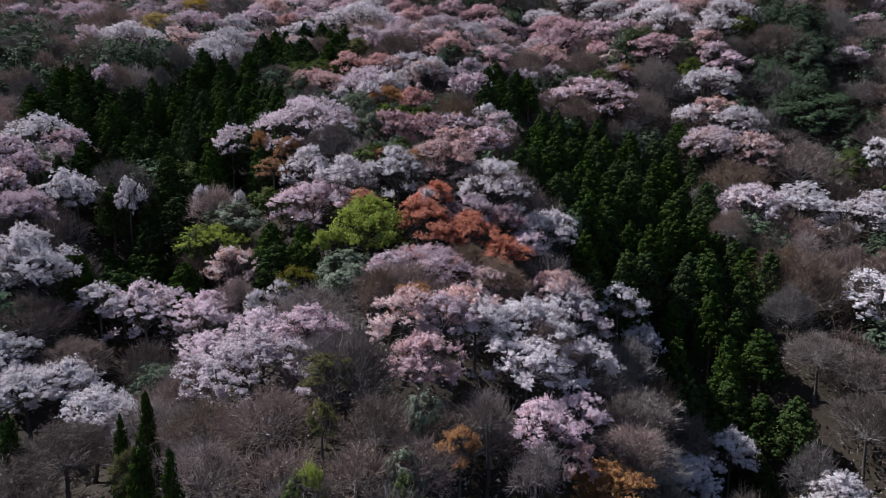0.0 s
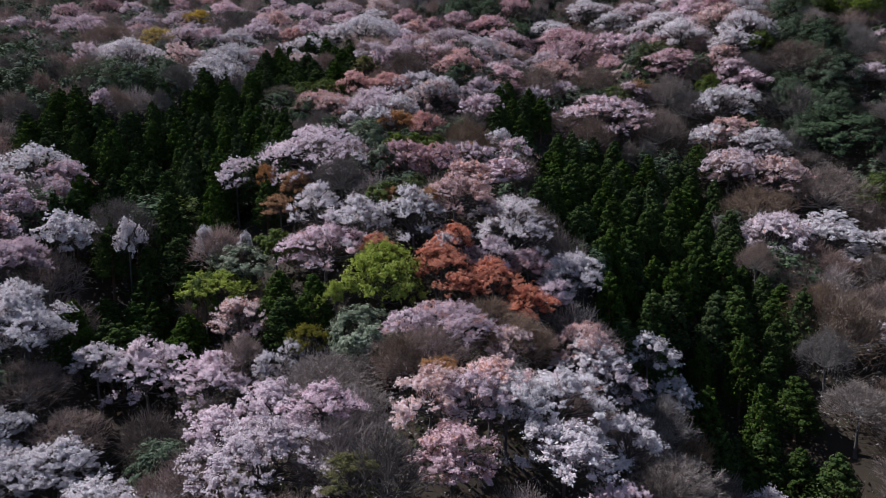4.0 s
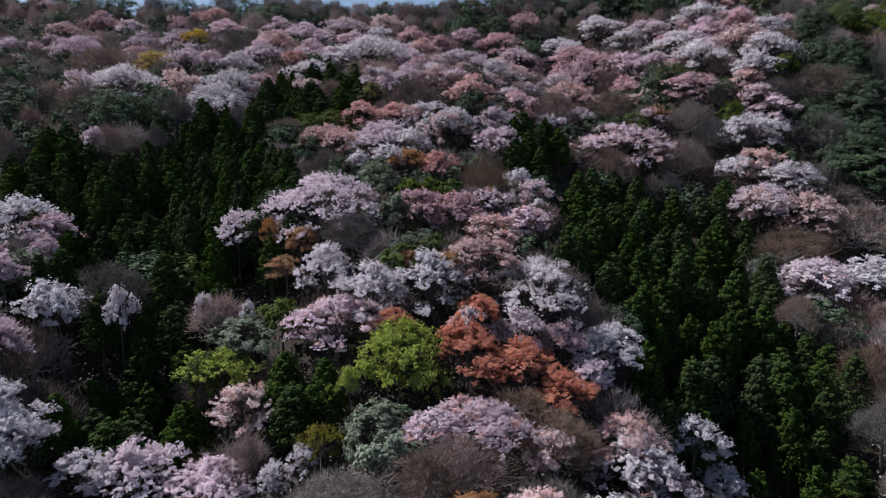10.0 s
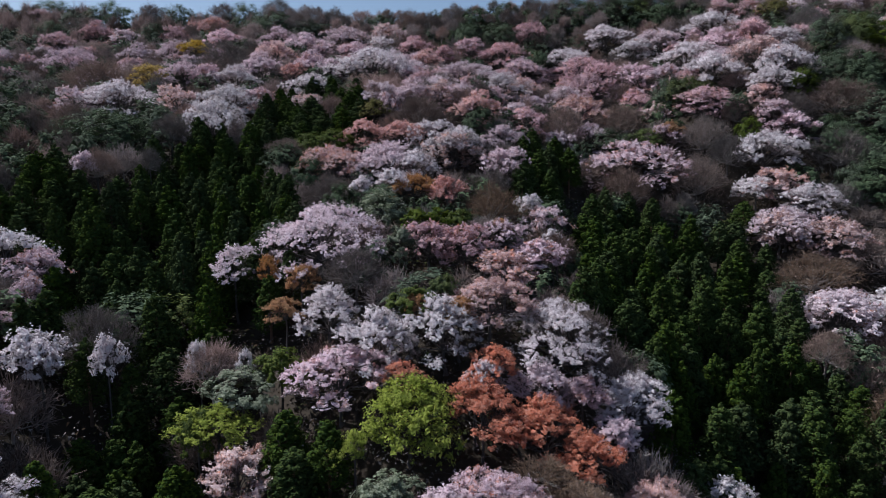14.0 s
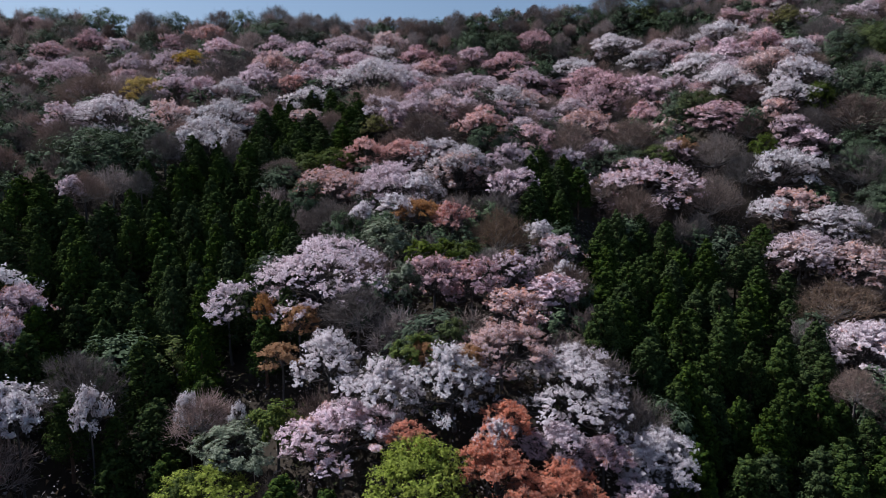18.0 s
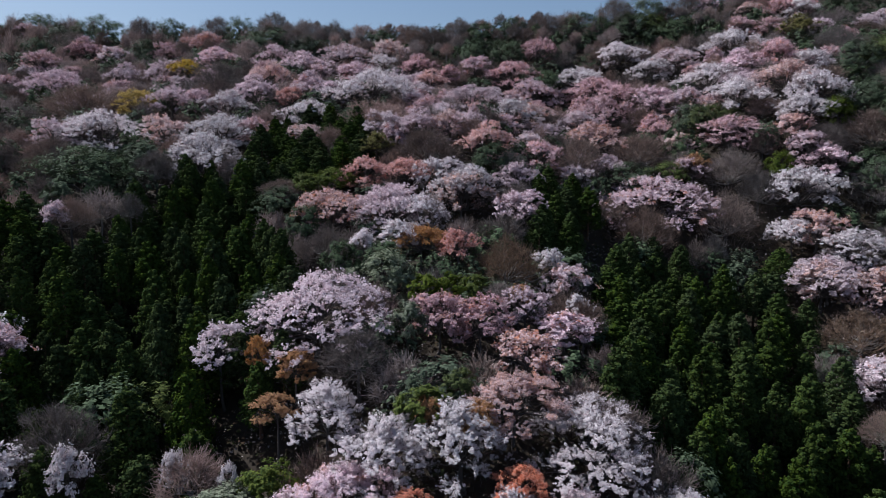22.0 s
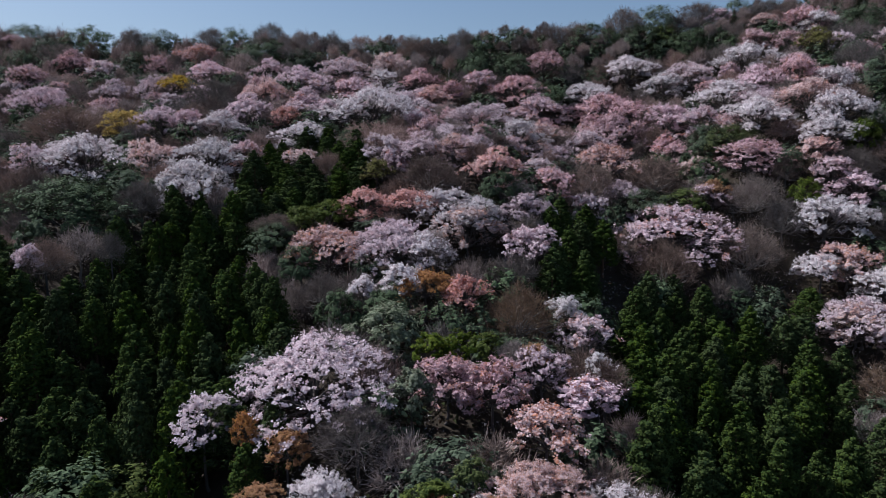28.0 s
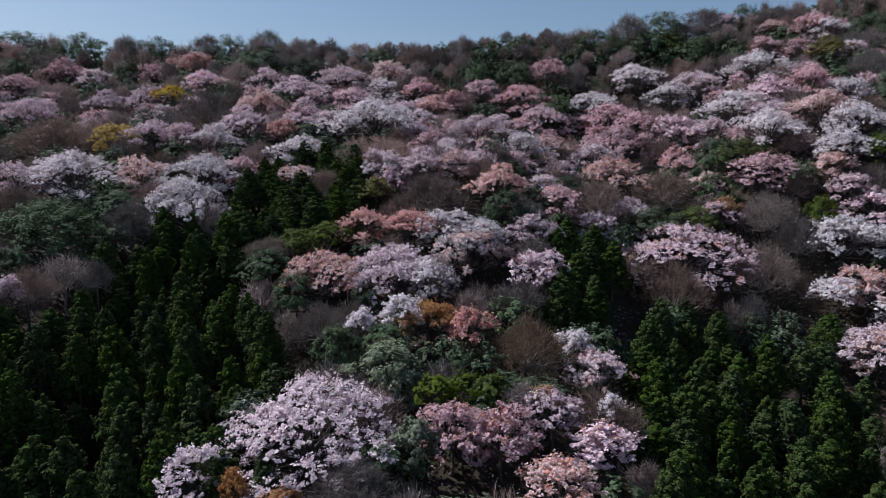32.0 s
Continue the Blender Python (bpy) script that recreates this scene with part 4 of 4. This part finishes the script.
plant("salmon", -20.4, 206.8, 6.2, 124.5, 6.0)
plant("salmon", 74.6, 206.9, 3.0, 134.1, 2.6)
plant("salmon", -71.6, 217.3, 7.1, 128.7, 6.0)
plant("silver", -1.9, 30.6, 0.9, 60.6, 1.1)
plant("silver", -1.2, 35.3, 1.0, 62.0, 1.2)
plant("silver", -7.8, 56.6, 2.1, 65.7, 2.5)
plant("silver", -9.6, 59.5, 2.5, 66.1, 3.2)
plant("silver", -9.1, 60.8, 1.9, 66.4, 1.6)
plant("silver", -23.1, 73.5, 3.2, 69.8, 2.5)
plant("silver", -10.0, 89.7, 2.0, 80.6, 2.5)
plant("silver", -13.0, 99.4, 3.8, 84.0, 4.6)
plant("tan", -13.6, 35.7, 2.2, 61.2, 2.3)
plant("tan", -5.1, 52.5, 2.2, 66.0, 2.7)
plant("tan", 4.7, 60.1, 3.8, 65.4, 3.6)
plant("tan", 2.3, 62.4, 2.4, 66.6, 1.9)
plant("tan", 22.5, 65.0, 2.1, 52.4, 1.6)
plant("tan", 46.0, 80.8, 5.5, 62.5, 6.8)
plant("tan", 45.0, 84.1, 4.8, 63.5, 6.0)
plant("tan", 1.3, 106.2, 4.6, 84.7, 5.7)
plant("tan", 48.5, 110.4, 6.5, 74.3, 5.2)
plant("white", -23.5, 42.2, 2.7, 59.1, 2.0)
plant("white", 5.8, 44.4, 2.7, 62.3, 3.1)
plant("white", -30.7, 46.2, 3.2, 59.3, 2.4)
plant("white", 2.4, 47.7, 2.9, 64.6, 2.8)
plant("white", -28.7, 47.8, 2.4, 59.6, 3.1)
plant("white", 11.3, 49.3, 2.5, 60.6, 3.2)
plant("white", -34.1, 49.4, 2.2, 61.0, 2.0)
plant("white", 6.2, 49.7, 3.7, 63.5, 3.0)
plant("white", 36.7, 56.7, 3.3, 45.6, 2.5)
plant("white", -16.5, 57.0, 1.1, 63.3, 1.4)
plant("white", 22.7, 57.0, 2.7, 47.5, 3.3)
plant("white", -36.4, 57.7, 3.2, 66.6, 3.1)
plant("white", -31.0, 58.0, 1.9, 63.4, 2.3)
plant("white", -14.6, 58.1, 1.2, 64.0, 1.4)
plant("white", -37.4, 58.3, 3.6, 67.9, 4.5)
plant("white", -38.0, 59.8, 2.5, 68.5, 3.1)
plant("white", 11.6, 61.8, 3.6, 62.8, 4.5)
plant("white", 30.0, 64.9, 2.6, 46.5, 3.3)
plant("white", 21.1, 67.6, 2.2, 57.1, 2.7)
plant("white", 18.7, 68.7, 2.4, 61.1, 3.0)
plant("white", -1.6, 70.3, 1.9, 71.2, 1.5)
plant("white", 11.0, 72.1, 3.2, 68.6, 4.0)
plant("white", -41.0, 73.6, 1.5, 72.4, 1.9)
plant("white", -42.3, 74.3, 2.5, 73.1, 3.2)
plant("white", 12.2, 74.4, 3.0, 68.5, 2.7)
plant("white", -10.9, 74.6, 3.9, 74.7, 4.5)
plant("white", -5.1, 75.1, 3.9, 75.7, 4.8)
plant("white", -23.3, 75.5, 0.8, 70.9, 1.1)
plant("white", -36.2, 75.9, 1.3, 72.1, 1.6)
plant("white", -28.1, 76.8, 1.1, 71.6, 1.4)
plant("white", 52.5, 77.1, 4.4, 61.1, 5.5)
plant("white", 5.9, 77.7, 5.9, 74.9, 6.9)
plant("white", -16.2, 79.5, 3.5, 75.8, 4.3)
plant("white", -55.4, 91.3, 4.5, 80.4, 5.6)
plant("white", 63.9, 97.5, 5.2, 69.5, 6.5)
plant("white", 8.6, 98.0, 1.4, 79.2, 1.0)
plant("white", 55.6, 102.1, 6.4, 70.4, 8.1)
plant("white", -16.1, 106.9, 1.6, 85.7, 1.9)
plant("white", 6.8, 107.3, 1.9, 83.0, 2.4)
plant("white", -11.9, 108.9, 2.3, 86.6, 2.9)
plant("white", 73.4, 110.3, 3.8, 77.8, 4.7)
plant("white", -9.3, 117.4, 3.7, 89.4, 4.6)
plant("white", 52.9, 120.5, 4.8, 83.8, 5.3)
plant("white", -2.5, 126.9, 5.3, 93.0, 4.4)
plant("white", 47.3, 126.9, 3.6, 84.7, 3.3)
plant("white", -7.1, 129.2, 4.3, 94.4, 4.7)
plant("white", 52.4, 135.4, 6.2, 91.9, 7.0)
plant("white", -46.2, 136.9, 6.7, 98.2, 6.3)
plant("white", -66.2, 143.9, 8.8, 102.6, 8.0)
plant("white", -46.2, 146.8, 7.7, 101.9, 5.8)
plant("white", 59.4, 148.4, 4.9, 105.3, 5.9)
plant("white", 64.2, 153.1, 6.7, 109.9, 7.3)
plant("white", -32.2, 156.4, 5.5, 105.5, 6.0)
plant("white", 52.3, 158.7, 6.4, 109.0, 6.7)
plant("white", -48.4, 159.4, 5.3, 107.5, 6.6)
plant("white", 7.5, 159.8, 4.4, 105.5, 5.5)
plant("white", 67.6, 162.4, 4.2, 115.2, 5.2)
plant("white", -20.6, 171.5, 11.0, 111.8, 9.5)
plant("white", 51.3, 172.0, 7.4, 113.5, 6.5)
plant("white", 62.5, 186.9, 6.8, 123.3, 6.3)
plant("white", 44.0, 187.7, 5.0, 117.4, 6.3)
plant("white", 28.0, 192.2, 6.0, 115.8, 6.5)
plant("white", -20.3, 194.5, 3.5, 119.4, 4.4)
plant("white", 83.9, 197.2, 4.5, 132.2, 5.1)
plant("white", 38.8, 198.6, 6.2, 122.6, 7.7)
plant("yellow", -66.8, 159.7, 4.0, 108.1, 5.0)
plant("yellow", -66.5, 187.0, 4.1, 117.3, 3.0)


# ---- the woods between ----
STANDS = {
    "left": [(-51, 101), (-52, 105), (-51, 112), (-51, 122), (-48, 128), (-44, 132), (-37, 127), (-33, 117), (-27, 110), (-22, 102), (-19, 96), (-26, 95), (-25, 89), (-30, 88), (-30, 85), (-42, 86)],
    "left_edge": [(-51, 101), (-42, 86), (-47, 80), (-62, 100), (-64, 114), (-55, 114)],
    "left_upper": [(-39, 135), (-38, 144), (-31, 153), (-25, 154), (-19, 148), (-18, 136), (-25, 129), (-31, 126), (-35, 120)],
    "right": [(8, 133), (11, 136), (17, 131), (18, 122), (25, 125), (27, 122), (30, 119), (38, 120), (44, 126), (44, 121), (43, 111), (35, 96), (7, 84), (11, 94), (11, 104), (13, 116), (7, 112), (7, 124)],
    "right_low": [(15, 90), (16, 84), (15, 74), (13, 66), (19, 71), (24, 74), (24, 68), (38, 68), (40, 73), (38, 78), (41, 85), (37, 88), (40, 104)],
    "right_edge": [(42, 115), (41, 99), (38, 90), (43, 88), (44, 85), (41, 79), (37, 82), (35, 89), (37, 100)],
    "left_low": [(-47, 84), (-32, 84), (-29, 76), (-28, 71), (-26, 65), (-27, 62), (-32, 59), (-36, 62), (-37, 71)],
    "left_mid": [(-32, 86), (-21, 88), (-19, 77), (-22, 76), (-30, 77)],
    "under_white": [(-20, 70), (-12, 66), (-11, 62), (-17, 62), (-17, 57), (-18, 54), (-18, 63)],
    "gully": [(21, 68), (33, 80), (38, 70), (37, 60), (32, 53), (25, 51), (22, 61)],
}


def inside(poly, x, y):
    c = False
    for (x0, y0), (x1, y1) in zip(poly, poly[1:] + poly[:1]):
        if (y0 > y) != (y1 > y) and x < (x1 - x0) * (y - y0) / (y1 - y0) + x0:
            c = not c
    return c


fill = random.Random(21)
# planted cedars, about four metres apart
for poly in STANDS.values():
    xs, ys = [p[0] for p in poly], [p[1] for p in poly]
    y, row = min(ys), 0
    while y < max(ys):
        row += 1
        x = min(xs) + 1.85 * (row % 2)
        while x < max(xs):
            px, py = x + fill.uniform(-0.9, 0.9), y + fill.uniform(-0.9, 0.9)
            x += 3.7
            if not inside(poly, px, py) or fill.random() < 0.16 or any((px - a) ** 2 + (py - b) ** 2 < max(2.4, 0.55 * r) ** 2 for a, b, r in PLACED):
                continue
            plant("cedar", px, py, fill.uniform(1.9, 2.6), float(treetops(px, py)) + fill.uniform(-1.3, 1.8))
        y += 3.7
# low mixed wood in the gaps
marked = list(PLACED)
gaps = []
y = 27.0
while y < 234:
    x = -0.70 * y - 6
    while x < 0.70 * y + 6:
        px, py = x + fill.uniform(-1.8, 1.8), y + fill.uniform(-1.6, 1.6)
        x += 4.8 if y < 190 else 4.1
        if any((px - a) ** 2 + (py - b) ** 2 < (0.66 * r + 1.0) ** 2 for a, b, r in marked):
            continue
        t = fill.random()
        if py > 191:
            kind = "evergreen" if t < 0.36 else "bare" if t < 0.62 else "pale_bare"
        elif py > 165 or (py > 135 and px > -22):
            kind = "evergreen" if t < 0.3 else "bare" if t < 0.5 else "pale_bare" if t < 0.74 else "pink" if t < 0.88 else "rose"
        elif px < -22 and 95 < py < 165:
            kind = "evergreen" if t < 0.5 else "bare" if t < 0.7 else "pale_bare"
        elif 4 < px < 52 and 92 < py < 135:
            kind = "evergreen" if t < 0.25 else "bare" if t < 0.75 else "pale_bare"
        elif py < 60 and abs(px) < 22:
            kind = "bare" if t < 0.6 else "pale_bare" if t < 0.92 else "green"
        else:
            kind = "evergreen" if t < 0.36 else "bare" if t < 0.74 else "pale_bare" if t < 0.96 else "green"
        if any(inside(poly, px, py) for poly in STANDS.values()):
            kind = "cedar"
        lift = fill.uniform(0.6, 2.2) if py > 203 and kind in ("bare", "pale_bare") else 0  # bare trees stand out along the crest
        gaps.append((kind, px, py, fill.uniform(1.6, 2.2) if kind == "cedar" else fill.uniform(1.5, 2.4) if lift else fill.uniform(2.4, 3.9), float(treetops(px, py)) - (fill.uniform(2.5, 5.0) if kind == "cedar" else fill.uniform(0.4, 1.8)) + lift, fill.uniform(3.2, 4.6)))
    y += 4.5 if y < 190 else 3.6
gaps.sort(key=lambda g: math.hypot(g[1], g[2] - 22))
counts, woods = {}, {}
for kind, px, py, r, top, deep in gaps:
    counts[kind] = counts.get(kind, 0) + 1
    if kind not in ("evergreen", "bare", "pale_bare") or counts[kind] <= 235:
        plant(kind, px, py, r, top, deep, True)
        continue
    # the farthest stand close together in one piece of woodland
    m = GREEN["distant", pick.randrange(3)] if kind == "evergreen" else BARE[("pale_" if kind == "pale_bare" else "") + "distant", pick.randrange(3)]
    v, f = m["shape"]
    a = pick.uniform(0, 6.28)
    turn = np.array([[math.cos(a), -math.sin(a), 0], [math.sin(a), math.cos(a), 0], [0, 0, 1]])
    woods.setdefault(kind, []).append(((v * np.array([r / m["R"], r / m["R"], deep / m["depth"]])) @ turn.T + np.array([px, py, top - deep]), f))
for kind, pieces in woods.items():
    base = np.cumsum([0] + [len(v) for v, f in pieces[:-1]])
    me = mesh_of("far_wood", np.concatenate([v for v, f in pieces]), np.concatenate([f + b for (v, f), b in zip(pieces, base)]), LEAF[kind])
    tagged(new("far_wood", me), {"evergreen": "dark evergreen trees along the distant ridge", "bare": "leafless brown trees along the distant ridge", "pale_bare": "budding pinkish grey trees along the distant ridge"}[kind], "woodland", kind="stuff")


# bushes, brambles and bamboo grass on the forest floor
def undergrowth(seed, n, label, kind, leaf):
    rng = np.random.default_rng(seed)
    yy = np.sqrt(rng.uniform(22**2, 228**2, n))
    xx = rng.uniform(-1, 1, n) * (0.71 * yy + 6)
    clear = rng.uniform(size=n) > 0.5 * cedar_share(xx, yy)
    xx, yy = xx[clear], yy[clear]
    n = len(xx)
    zz = ground_height(xx, yy)
    per = 12
    k = np.repeat(np.arange(n), per)
    g = rng.normal(size=(n * per, 3))
    g[:, 2] = np.abs(g[:, 2])
    wide = rng.uniform(0.5, 1.1, n)[k][:, None]
    p = np.column_stack([xx, yy, zz + 0.2])[k] + g * wide * np.array([0.9, 0.9, 1.1])
    v, f = cards(rng, p, g + np.array([0, 0, 0.8]), leaf, 1.6)
    tagged(new("undergrowth", mesh_of("undergrowth", v, f, LEAF[kind])), label, "undergrowth", kind="stuff")


undergrowth(31, 11000, "dark green bushes and bamboo grass on the forest floor", "shrub", 0.26)
undergrowth(32, 14000, "brown leafless brush on the forest floor", "bare", 0.16)
